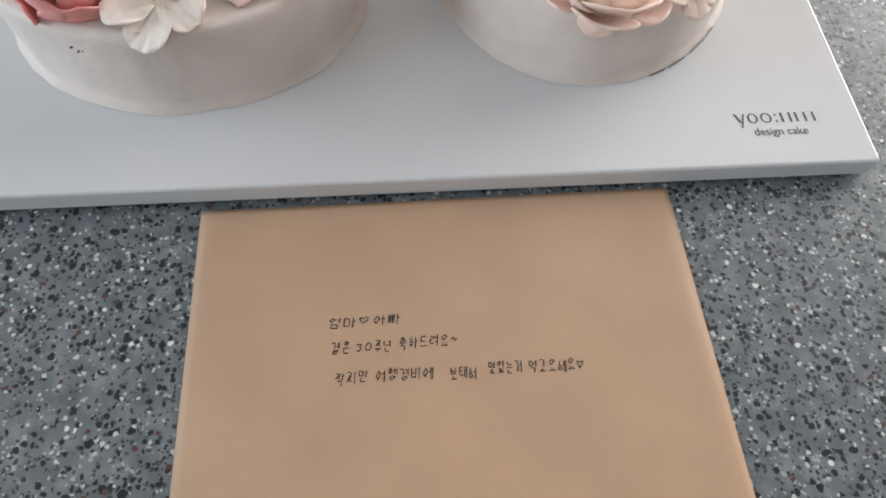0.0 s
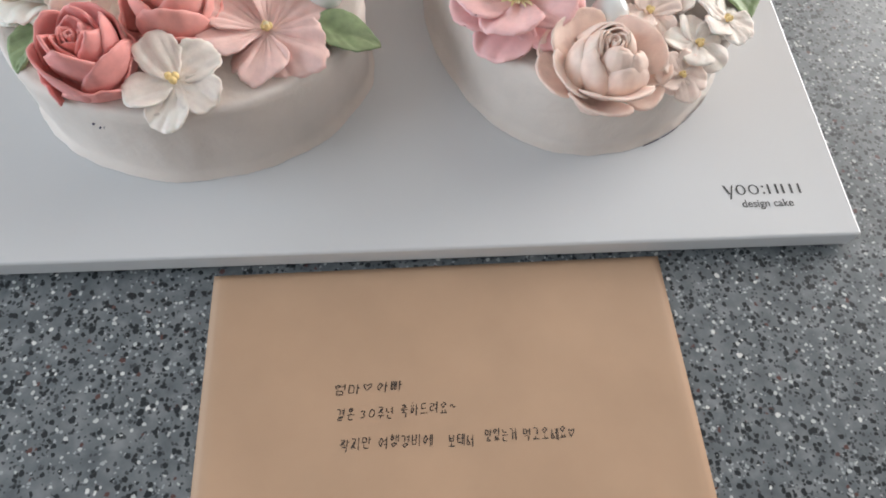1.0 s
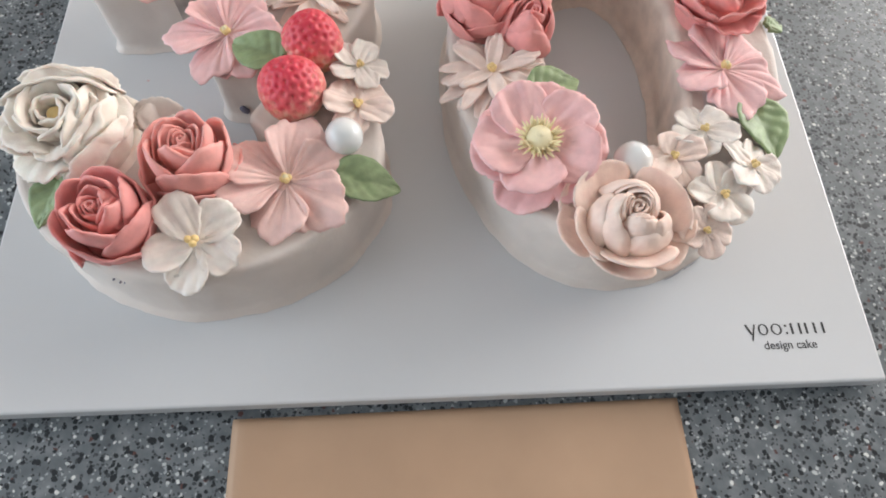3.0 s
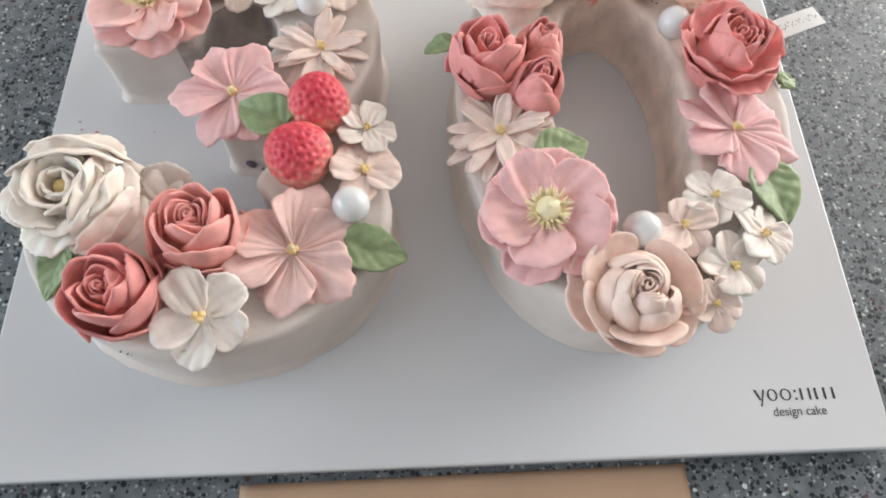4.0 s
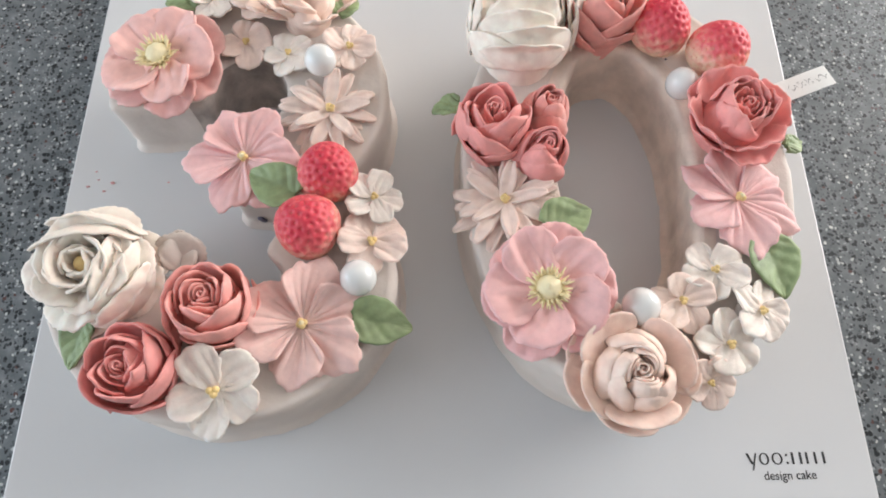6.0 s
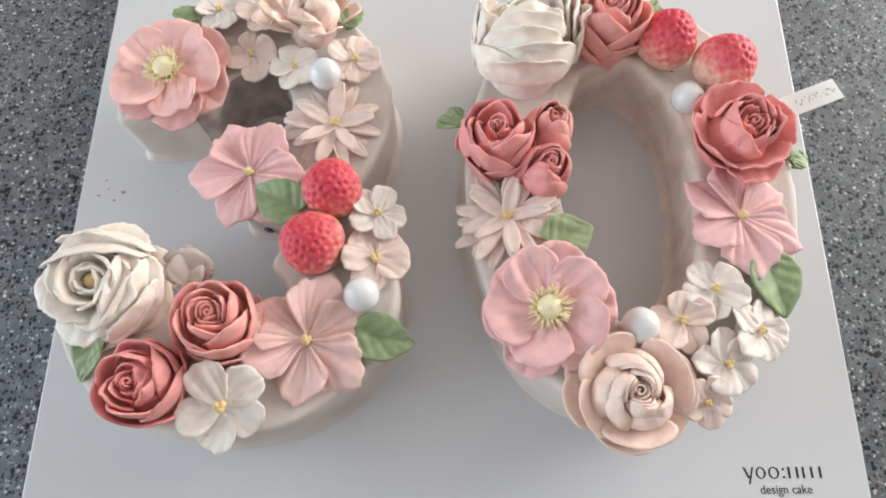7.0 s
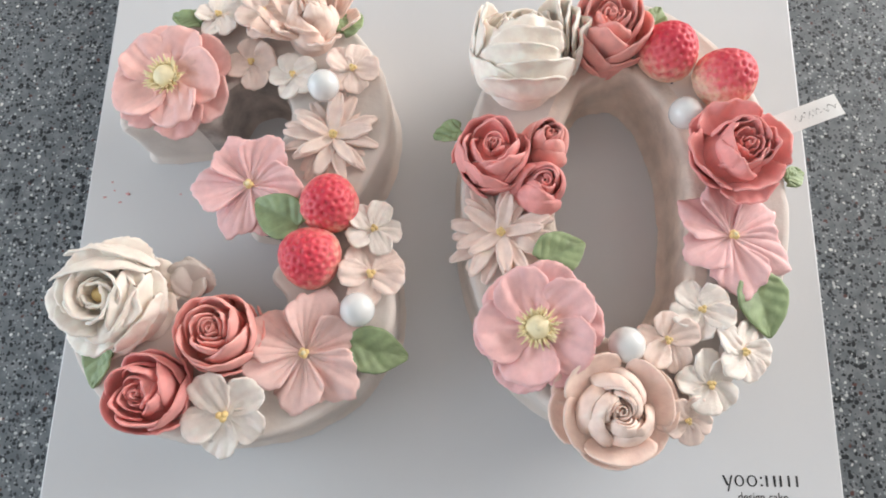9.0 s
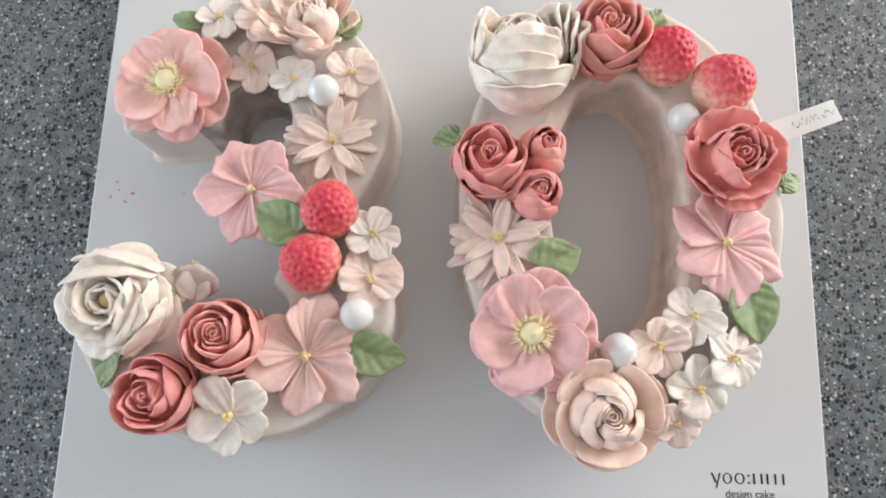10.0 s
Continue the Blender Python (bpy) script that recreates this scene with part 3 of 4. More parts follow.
# ---- unseen room that closes the place and bounces the window light ----
X0, X1, Y0, Y1, Z0, Z1 = -1.8, 1.8, -1.6, 2.2, -0.9, 1.5


def slab(name, boxes, mat):
    bm = bmesh.new()
    for b in boxes:
        box(bm, *b)
    return tagged(part(name, bm, mat, None, smooth=False), kind="structure")


slab("floor", [(X0 - 0.2, X1 + 0.2, Y0 - 0.2, Y1 + 0.2, Z0 - 0.1, Z0)], FLOOR)
slab("ceiling", [(X0 - 0.2, X1 + 0.2, Y0 - 0.2, Y1 + 0.2, Z1, Z1 + 0.1)], WALL)
# added unseen reflector: sends warm light back over the board and cakes
slab("wall_north", [(X0 - 0.2, X1 + 0.2, Y1, Y1 + 0.15, Z0, Z1)], WARM_BOUNCE)
slab("wall_south", [(X0 - 0.2, X1 + 0.2, Y0 - 0.15, Y0, Z0, Z1)], WALL)
slab("wall_east", [(X1, X1 + 0.15, Y0, 0.6, Z0, Z1), (X1, X1 + 0.15, 2.1, Y1, Z0, Z1), (X1, X1 + 0.15, 0.6, 2.1, Z0, 0.12), (X1, X1 + 0.15, 0.6, 2.1, 1.12, Z1)], WALL)
slab("wall_west", [(X0 - 0.15, X0, Y0, -0.75, Z0, Z1), (X0 - 0.15, X0, 0.75, Y1, Z0, Z1), (X0 - 0.15, X0, -0.75, 0.75, Z0, 0.12), (X0 - 0.15, X0, -0.75, 0.75, 1.12, Z1)], WALL)

# ---- counter ----
counter = thing("kitchen_counter", pose(0, 0, 0), "grey speckled solid-surface kitchen counter on a white base", "counter")
bm = bmesh.new()
box(bm, -1.1, 1.1, -0.25, 0.85, -0.03, 0, 0.003)
part("worktop", bm, STONE, counter, "grey worktop with black, white and rust chips", False)
bm = bmesh.new()
box(bm, -1.07, 1.07, -0.21, 0.82, -0.9, -0.03, 0.002)
part("cabinet", bm, CABINET, counter, "plain white base cabinet", False)

# ---- cake board ----
TOP = 0.012
board = thing("cake_board", pose(0, 0, 0), "glossy white rectangular cake board lying on the counter", "cake board")
bm = bmesh.new()
corners = [(-0.2035, 0.1575), (0.1970, 0.1570), (0.2075, 0.52), (-0.2035, 0.52)]
for name, z0, z1, inset in (("backing", 0, 0.0016, 0.005), ("panel", 0.0014, TOP, 0)):
    bm = bmesh.new()
    vs = [bm.verts.new((x - inset * (1 if x > 0 else -1), y + inset * (1 if y < 0.3 else -1), z)) for z in (z0, z1) for x, y in corners]
    bm.faces.new(vs[3::-1]), bm.faces.new(vs[4:])
    for k in range(4):
        bm.faces.new((vs[k], vs[(k + 1) % 4], vs[4 + (k + 1) % 4], vs[4 + k]))
    bmesh.ops.bevel(bm, geom=list(bm.edges), offset=0.0014 if inset == 0 else 0.0005, segments=4, affect="EDGES", profile=0.5)
    part(name, bm, BOARD, board, "", False)

# printed mark: plain dark shapes, one per sign, and the small line of words under it
LX, LY = 0.1372, 0.1795
def print_shape(points):
    bm = bmesh.new()
    bm.faces.new([bm.verts.new((LX + x, LY + y, TOP + 0.00012)) for x, y in points])
    part("printed_shape", bm, PRINT, board, "", False)


def print_bar(x, y, w, h, slant=0.0):
    print_shape([(x, y), (x + w, y), (x + w + slant, y + h), (x + slant, y + h)])


def print_ring(x, y, r1, r2):
    bm = bmesh.new()
    a = np.linspace(0, 2 * math.pi, 29)[:-1]
    o = [bm.verts.new((LX + x + r1 * math.cos(k), LY + y + r2 * math.sin(k), TOP + 0.00012)) for k in a]
    i = [bm.verts.new((LX + x + (r1 - 0.0009) * math.cos(k), LY + y + (r2 - 0.0005) * math.sin(k), TOP + 0.00012)) for k in a]
    for k in range(28):
        bm.faces.new((o[k], o[(k + 1) % 28], i[(k + 1) % 28], i[k]))
    part("printed_shape", bm, PRINT, board, "", False)


print_bar(0.0030, -0.0024, 0.0008, 0.0076, 0.0024), print_bar(0.0030, 0.0004, 0.0011, 0.0048, -0.0020)
print_ring(0.0094, 0.0026, 0.0024, 0.0027)
print_ring(0.0156, 0.0026, 0.0026, 0.0027)
print_bar(0.0197, 0.0001, 0.0010, 0.0010), print_bar(0.0197, 0.0036, 0.0010, 0.0010)
for x in (0.0224, 0.0262, 0.0292, 0.0332, 0.0372):
    print_bar(x, 0.0, 0.0011, 0.0052)
text = bpy.data.curves.new("words", "FONT")
text.body, text.size, text.extrude = "design cake", 0.0047, 0.00004
words = new("words", text)
words.location = (0, 0, 0)
deps = bpy.context.evaluated_depsgraph_get()
flat = bpy.data.meshes.new_from_object(words.evaluated_get(deps))
bpy.data.objects.remove(words)
xs = [v.co.x for v in flat.vertices]
scale = 0.0245 / max(1e-6, max(xs) - min(xs))
for v in flat.vertices:
    v.co = ((0.1452, 0.1728)[0] + (v.co.x - min(xs)) * scale, (0.1452, 0.1728)[1] + v.co.y * scale * 1.05, TOP + 0.0001 + v.co.z)
flat.materials.clear()
flat.materials.append(PRINT)
ob = new("printed_words", flat)
ob.parent = board
tagged(ob, "small dark printed words reading design cake")


# ---- number cakes ----
def tidy(z, a, seed):
    return 0.0006 * wave(a * 3, seed) + 0.0003 * wave(a * 11 + z * 300, seed + 1)


CAKE = 0.052
RIMS = [(0.0030, TOP + 0.0002), (0.0026, TOP + 0.0009), (0.0006, TOP + 0.0016), (0.0, TOP + 0.006), (0.0, 0.024), (0.0, 0.034), (0.0, 0.044), (0.0002, 0.0485), (-0.0006, 0.0508), (-0.0020, 0.0522), (-0.0042, 0.0521), (-0.009, 0.0517)]


def nought():
    cake = thing("number_cake", pose(0, 0, 0), "oval nought-shaped cake in white buttercream, ringed with piped flowers", "cake")
    n = 160
    verts, faces = [], []
    prof = [(1, o, z) for o, z in RIMS] + [(0, -o, z) for o, z in reversed(RIMS)]
    for side, o, z in prof:
        for k in range(n):
            a = 2 * math.pi * k / n
            c, s = math.cos(a), math.sin(a)
            hx, hy, e = (0.0800, 0.1110, 0.98) if side else (0.0325, 0.070, 0.94)
            cx, cy = (0.0875 - 0.006 * max(0, -s) ** 1.5, 0.3175) if side else (0.0865, 0.3150)
            px, py = hx * abs(c) ** e * (1 if c > 0 else -1), hy * abs(s) ** e * (1 if s > 0 else -1)
            ln = math.hypot(c / hx, s / hy)
            off = o + tidy(z, a, 5 + side) * ((1.6 if side else 1.4) if z < 0.05 else 0.6) + (0.0 if side else 0.0003 * wave(a * 7 + z * 90, 31) * (0.015 < z < 0.05))
            verts.append((cx + px + off * c / hx / ln, cy + py + off * s / hy / ln, z + (0.0008 * wave(a * 4, 8) if z > 0.05 else 0)))
    m = len(prof)
    for i in range(m - 1):
        for k in range(n):
            faces.append((i * n + k, i * n + (k + 1) % n, (i + 1) * n + (k + 1) % n, (i + 1) * n + k))
    cut = (len(RIMS) - 1) * n
    for nm, keep in (("outer_icing", lambda i: i < cut), ("top_icing", lambda i: cut <= i < cut + n), ("inner_icing", lambda i: i >= cut + n)):
        rows_ = [f for i, f in enumerate(faces) if keep(i)]
        used = sorted({k for f in rows_ for k in f})
        where = {k: i for i, k in enumerate(used)}
        mesh_object(nm, [verts[k] for k in used], [tuple(where[k] for k in f) for f in rows_], BOUNCE_ICING if nm == "inner_icing" else FROST, cake)
    return cake


def arc(c, r, a0, a1, n):
    return [(c[0] + r[0] * math.cos(radians(a0 + (a1 - a0) * k / n)), c[1] + r[1] * math.sin(radians(a0 + (a1 - a0) * k / n))) for k in range(n + 1)]


def three():
    """The figure's outline is the edge of a broad band along two arcs and a short middle arm."""
    cake = thing("number_cake", pose(0, 0, 0), "three-shaped cake in white buttercream, topped with piped flowers and strawberries", "cake")
    bands = [(arc((-0.0990, 0.3600), (0.0445, 0.046), 188, -62, 40), 0.0252), (arc((-0.1020, 0.2635), (0.0525, 0.0400), 56, -196, 44), 0.0252), ([(-0.066, 0.317), (-0.102, 0.3255)], 0.0185)]

    g = 0.0012
    gx, gy = np.arange(-0.21, 0.005, g), np.arange(0.165, 0.46, g)
    X, Y = np.meshgrid(gx, gy, indexing="ij")

    def field(X, Y):
        best = np.full(X.shape, 1e9)
        for line, w in bands:
            d = np.full(X.shape, 1e9)
            for (ax, ay), (bx, by) in zip(line, line[1:]):
                dx, dy = bx - ax, by - ay
                t = np.clip(((X - ax) * dx + (Y - ay) * dy) / (dx * dx + dy * dy), 0, 1)
                d = np.minimum(d, np.hypot(X - ax - t * dx, Y - ay - t * dy) - w)
            for (ax, ay), (bx, by) in ((line[0], line[1]), (line[-1], line[-2])):
                ln = math.hypot(bx - ax, by - ay)
                past = ((X - ax) * (ax - bx) + (Y - ay) * (ay - by)) / ln
                d = np.where(np.hypot(X - ax, Y - ay) < 0.042, np.maximum(d, past), d)
            best = np.minimum(best, d)
        return best

    D = field(X, Y)
    for _ in range(8):
        D[1:-1, 1:-1] = (D[1:-1, 1:-1] * 2 + D[:-2, 1:-1] + D[2:, 1:-1] + D[1:-1, :-2] + D[1:-1, 2:]) / 6
    segs = {}
    for i in range(len(gx) - 1):
        for j in range(len(gy) - 1):
            q = [D[i, j], D[i + 1, j], D[i + 1, j + 1], D[i, j + 1]]
            if (q[0] < 0) == (q[1] < 0) == (q[2] < 0) == (q[3] < 0):
                continue
            keys = [("h", i, j), ("v", i + 1, j), ("h", i, j + 1), ("v", i, j)]
            cut = [k for k in range(4) if (q[k] < 0) != (q[(k + 1) % 4] < 0)]
            if len(cut) != 2:
                continue
            a, b = keys[cut[0]], keys[cut[1]]
            segs.setdefault(a, []).append(b)
            segs.setdefault(b, []).append(a)

    def place(k):
        d, i, j = k
        if d == "h":
            t = D[i, j] / (D[i, j] - D[i + 1, j])
            return gx[i] + t * g, gy[j]
        t = D[i, j] / (D[i, j] - D[i, j + 1])
        return gx[i], gy[j] + t * g

    best = []
    seen = set()
    for s in segs:
        if s in seen:
            continue
        loop, prev, cur = [s], None, s
        seen.add(s)
        while True:
            nxt = [k for k in segs[cur] if k != prev and k not in seen]
            if not nxt:
                break
            prev, cur = cur, nxt[0]
            seen.add(cur)
            loop.append(cur)
        if len(loop) > len(best):
            best = loop
    P = np.array([place(k) for k in best])
    for _ in range(6):
        P = (np.roll(P, 1, 0) + 2 * P + np.roll(P, -1, 0)) / 4
    step = np.linalg.norm(np.roll(P, -1, 0) - P, axis=1)
    total = np.concatenate([[0], np.cumsum(step)])
    n = 420
    at = np.linspace(0, total[-1], n, endpoint=False)
    PP = np.vstack([P, P[:1]])
    P = np.stack([np.interp(at, total, PP[:, 0]), np.interp(at, total, PP[:, 1])], 1)
    area = 0.5 * np.sum(P[:, 0] * np.roll(P[:, 1], -1) - np.roll(P[:, 0], -1) * P[:, 1])
    if area < 0:
        P = P[::-1]
    T = np.roll(P, -1, 0) - np.roll(P, 1, 0)
    N = np.stack([T[:, 1], -T[:, 0]], 1)
    N /= np.linalg.norm(N, axis=1, keepdims=True)
    ang = np.linspace(0, 2 * np.pi, n, endpoint=False)
    verts, faces = [], []
    rims = RIMS[:-1]
    for o, z in rims:
        off = o + tidy(z, ang * 3, 3) * (1.5 if z < 0.05 else 0.6)
        Q = P + N * off[:, None]
        verts += [(x, y, z) for x, y in Q]
    for i in range(len(rims) - 1):
        for k in range(n):
            faces.append((i * n + k, i * n + (k + 1) % n, (i + 1) * n + (k + 1) % n, (i + 1) * n + k))
    # oval inside which the wall below the rim takes the darker icing
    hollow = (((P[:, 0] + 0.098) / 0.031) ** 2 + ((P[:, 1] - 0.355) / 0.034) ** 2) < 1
    for nm, wanted, mat in (("side_icing", False, FROST), ("inner_icing", True, DARK_ICING)):
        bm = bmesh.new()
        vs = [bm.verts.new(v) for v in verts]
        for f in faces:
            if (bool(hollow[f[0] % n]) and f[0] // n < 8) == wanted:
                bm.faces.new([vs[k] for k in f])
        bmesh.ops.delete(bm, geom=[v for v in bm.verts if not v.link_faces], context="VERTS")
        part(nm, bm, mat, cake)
    bm = bmesh.new()
    top = [bm.verts.new(v) for v in verts[-n:]]
    edges = [bm.edges.new((top[k], top[(k + 1) % n])) for k in range(n)]
    bmesh.ops.triangle_fill(bm, use_beauty=True, edges=edges, normal=(0, 0, 1))
    part("top_icing", bm, FROST, cake)
    return cake, P, N


(cake_three, outline, outward), cake_nought = three(), nought()
rng = random.Random(12)
for x, y, z, wide, high in ((-0.096, 0.304, 0.020, 0.0045, 0.0050), (-0.089, 0.304, 0.017, 0.0035, 0.0026), (-0.084, 0.304, 0.026, 0.0024, 0.0022), (-0.078, 0.304, 0.033, 0.0028, 0.0022), (-0.134, 0.200, 0.043, 0.0009, 0.0004), (-0.131, 0.200, 0.0415, 0.0008, 0.0006), (-0.129, 0.200, 0.0425, 0.0004, 0.0003)):
    k = int(np.argmin(np.hypot(outline[:, 0] - x, outline[:, 1] - y)))
    c, nrm = Vector((*outline[k], z)), Vector((*outward[k], 0))
    side = Vector((-nrm.y, nrm.x, 0))
    bm = bmesh.new()
    bmesh.ops.create_icosphere(bm, subdivisions=3, radius=1)
    for v in bm.verts:
        q = rng.uniform(0.75, 1.15)
        v.co = c + nrm * (v.co.y * 0.0007 + 0.0002) + side * (v.co.x * wide * 0.6 * q) + Vector((0, 0, v.co.z * high * 0.6 * q))
    part("bare_sponge", bm, CRUMB, cake_three, "dark sponge showing through the icing")
# thin dark strips along the nought's front right foot
for a0, a1 in ((-74, -68), (-67, -60), (-58, -50), (-49, -44)):
    line = []
    for k in range(9):
        a = radians(a0 + (a1 - a0) * k / 8)
        line.append((0.0875 - 0.006 * abs(math.sin(a)) ** 1.5 + 0.0832 * abs(math.cos(a)) ** 0.98, 0.3175 - 0.1142 * abs(math.sin(a)) ** 0.98))
    verts = [(x, y, z) for x, y in line for z in (TOP + 0.0004, TOP + 0.0017)]
    n = len(line)
    faces = [(2 * k, 2 * k + 2, 2 * k + 3, 2 * k + 1) for k in range(n - 1)]
    mesh_object("bare_sponge", verts, faces, CRUMB, cake_nought, "thin dark line along the foot of the icing")

for x, y in ((0.0915, 0.3925), (0.1135, 0.3800), (0.1155, 0.3785), (0.0990, 0.3915), (0.1450, 0.3560), (0.0650, 0.3880)):
    bm = bmesh.new()
    bmesh.ops.create_icosphere(bm, subdivisions=2, radius=1)
    for v in bm.verts:
        k = rng.uniform(0.7, 1.2)
        v.co = Vector((x + v.co.x * 0.0007 * k, y + v.co.y * 0.0005 * k, 0.0520 + v.co.z * 0.0003 * k))
    part("cake_crumb", bm, CRUMB, cake_nought, "dark crumb caught in the icing")

# ---- flowers, fruit and leaves on the three ----
B = CAKE - 0.001
anemone(-0.1410, 0.3770, B, 0.0315, (-4, -4), 70, SALMON, "salmon-pink buttercream anemone with a pale yellow stamen ring", 11, 6)
blossom(-0.1200, 0.4140, B, 0.0130, (0, 6), 20, CREAM, "small cream buttercream blossom with yellow dots", 21)
blossom(-0.0960, 0.4150, B, 0.0155, (0, 0), 50, BLUSH, "small blush buttercream blossom with a yellow middle", 22)
blossom(-0.1010, 0.3890, B - 0.002, 0.0135, (0, -8), 10, BLUSH, "small blush buttercream blossom with a yellow middle", 23, 4)
blossom(-0.0780, 0.3800, B, 0.0120, (-6, 0), 30, CREAM, "small cream buttercream blossom beside a sugar pearl", 24)
blossom(-0.0490, 0.3830, B, 0.0140, (8, 0), 0, BLUSH, "small blush buttercream blossom with a yellow middle", 25)
rose(-0.0710, 0.4060, B, 0.0250, 0.022, (4, 24), 0, PEACH, "loosely opened pale peach buttercream rose", 26, PINWHEEL, rag=0.04, extra=OPEN_RIM, mound_r=0.5)
daisy(-0.0570, 0.3470, B, 0.0265, (6, 0), 12, BLUSH, "pale blush many-petalled buttercream daisy", 27)
star_flower(-0.0950, 0.3210, B, 0.0285, (-6, -6), 6, ROSY, "rosy pink pointed six-petalled buttercream flower", 28)
star_flower(-0.0640, 0.2400, B, 0.0295, (4, -6), 18, PALE, "pale pink pointed six-petalled buttercream flower with creased petals", 29)
blossom(-0.0350, 0.2970, B + 0.002, 0.0130, (10, 4), 0, CREAM, "small cream buttercream blossom with yellow dots", 30)
blossom(-0.0360, 0.2760, B, 0.0160, (10, 0), 40, BLUSH, "blush buttercream blossom with yellow dots beside a pearl", 31)
blossom(-0.0970, 0.2145, B - 0.002, 0.0190, (-2, -16), 48, CREAM, "ivory five-petalled buttercream blossom with a yellow middle", 32, 5)
rose(-0.1015, 0.2450, B, 0.0224, 0.026, (0, 8), 0, CORAL, "coral-pink buttercream ranunculus rose with tight petals", 36, RANUNCULUS, rag=0.025)
rose(-0.1290, 0.2215, B, 0.0218, 0.025, (-4, -3), 0, ROSE_DARK, "dusty rose-red buttercream ranunculus rose", 34, RANUNCULUS, rag=0.025, extra=[(20, 0.56, 0.36, 0.50, 0.78, 122, 0.45)])
peony(-0.1525, 0.2650, B - 0.002, 0.0268, 0.030, (-1, -5), 0, IVORY, "large ivory buttercream peony with a deep yellow middle", 35)
strawberry(-0.0560, 0.3100, B - 0.001, 0.0142, 0.027, (4, -4), 0, "ripe red strawberry with a pale cut base", 41, BERRY)
strawberry(-0.0620, 0.2850, B - 0.001, 0.0146, 0.027, (-4, -10), 90, "ripe red strawberry with a pale cut base", 42, BERRY)
pearl(-0.0610, 0.3700, B + 0.0135, 0.0078)
pearl(-0.0400, 0.2590, B + 0.0085, 0.0080)
LEAFY = "green piped buttercream leaf with a middle vein"
leaf(-0.1390, 0.4150, B + 0.003, 0.018, 0.006, (0, 10), 160, LEAFY, 51)
leaf(-0.0500, 0.4120, B + 0.004, 0.018, 0.006, (10, 10), 60, LEAFY, 52)
leaf(-0.0800, 0.3040, B + 0.0125, 0.026, 0.0105, (-6, -4), 150, LEAFY, 53)
leaf(-0.0295, 0.2405, B + 0.0012, 0.0265, 0.0105, (10, 0), -8, LEAFY, 54)
leaf(-0.1595, 0.2330, B + 0.003, 0.021, 0.0085, (-16, 0), 255, LEAFY, 55)

dab = thing("cream_dab", upright(-0.1210, 0.2740, B - 0.004), "ragged dab of white buttercream beside the peony", "icing")
for k, (phi, d, w, ln, tilt) in enumerate(((1.5, -0.006, 0.013, 0.018, 42), (0.5, -0.006, 0.011, 0.016, 28), (2.4, -0.006, 0.010, 0.015, 34))):
    shell_petal(dab, FROST, phi, d, 0.0015 * k, w, ln, tilt, 300 + k, 0.05, -0.08, 0.05, 0.04, 0.04, 0.1, thick=0.0026, jag=0.05)

# ---- flowers, fruit and leaves on the nought ----
rose(0.0380, 0.3820, B, 0.0285, 0.032, (0, 36), 0, IVORY, "large ivory buttercream peony turned away, with stacked petals", 61, PEONY, "buttercream_peony", 0.05, 0, 0, True, 0.66, 0.72, PEONY_LIPS, 0.02)
rose(0.0810, 0.4000, B, 0.0255, 0.027, (0, 8), 0, CORAL, "coral buttercream rose with a wound middle", 62, RANUNCULUS, rag=0.025)
rose(0.1380, 0.3350, B + 0.003, 0.0255, 0.027, (1, -2), 0, ROSE_DARK, "dusty rose-red buttercream rose with a ruffled rim", 63, HEARTED, rag=0.07, mound_r=0.62, mound_h=0.76, extra=RUFFLE_RIM)
rose(0.0230, 0.3320, B, 0.0222, 0.026, (-2, 9), 0, ROSE_DARK, "dusty rose-red buttercream rose with cupped petals", 64, WOUND[:2] + CUPPED, rag=0.03, mound_h=0.72, extra=[(275, 0.70, 0.26, 0.62, 0.82, 112, 0.42), (190, 0.76, 0.30, 0.44, 0.80, 98, 0.42)])
rose(0.0480, 0.3410, B, 0.0130, 0.023, (4, 2), 0, CORAL, "small coral buttercream rosebud", 65, BUD, "buttercream_rosebud", 0.02, 0.2, 1.6, False, 0.7, 0.78)
rose(0.0440, 0.3200, B, 0.0140, 0.023, (6, -6), 60, ROSE_DARK, "small dusty rose buttercream rosebud", 66, BUD, "buttercream_rosebud", 0.02, 0.2, 1.6, False, 0.7, 0.78)
daisy(0.0270, 0.2970, B, 0.0265, (-5, 0), 0, BLUSH, "pale blush many-petalled buttercream daisy", 67)
anemone(0.0430, 0.2530, B, 0.0300, (-6, -8), 40, PINK, "pink buttercream anemone with a pale yellow stamen ring", 68, 6, 0.34)
star_flower(0.1350, 0.2950, B, 0.0292, (4, 5), 30, ROSY, "rosy pink pointed buttercream flower with creased petals", 69)
rose(0.0750, 0.2160, B, 0.0285, 0.024, (0, -3), 0, PEACH, "large pale peach buttercream rose with open outer petals", 70, PINWHEEL, rag=0.012, mound_r=0.5, extra=PEACH_RIM, swirl=0.10)
for spot, r, ln, sp, mt, sd in (((0.1010, 0.2460), 0.0140, (-2, 2), 20, BLUSH, 71), ((0.1180, 0.2600), 0.0140, (-4, 4), 50, CREAM, 72), ((0.1330, 0.2420), 0.0140, (14, -4), 0, CREAM, 73), ((0.1170, 0.2280), 0.0145, (8, -8), 30, CREAM, 74), ((0.1070, 0.2130), 0.0115, (4, -16), 60, BLUSH, 75)):
    blossom(*spot, B, r, ln, sp, mt, "small cream buttercream blossom with a yellow middle", sd)
strawberry(0.1110, 0.3890, B - 0.001, 0.0150, 0.028, (0, 6), 0, "ripe red strawberry with a pale cut base", 81, BERRY)
strawberry(0.1360, 0.3730, B - 0.001, 0.0152, 0.028, (10, 10), 120, "red strawberry blotched with pale pink", 82, PALE_BERRY)
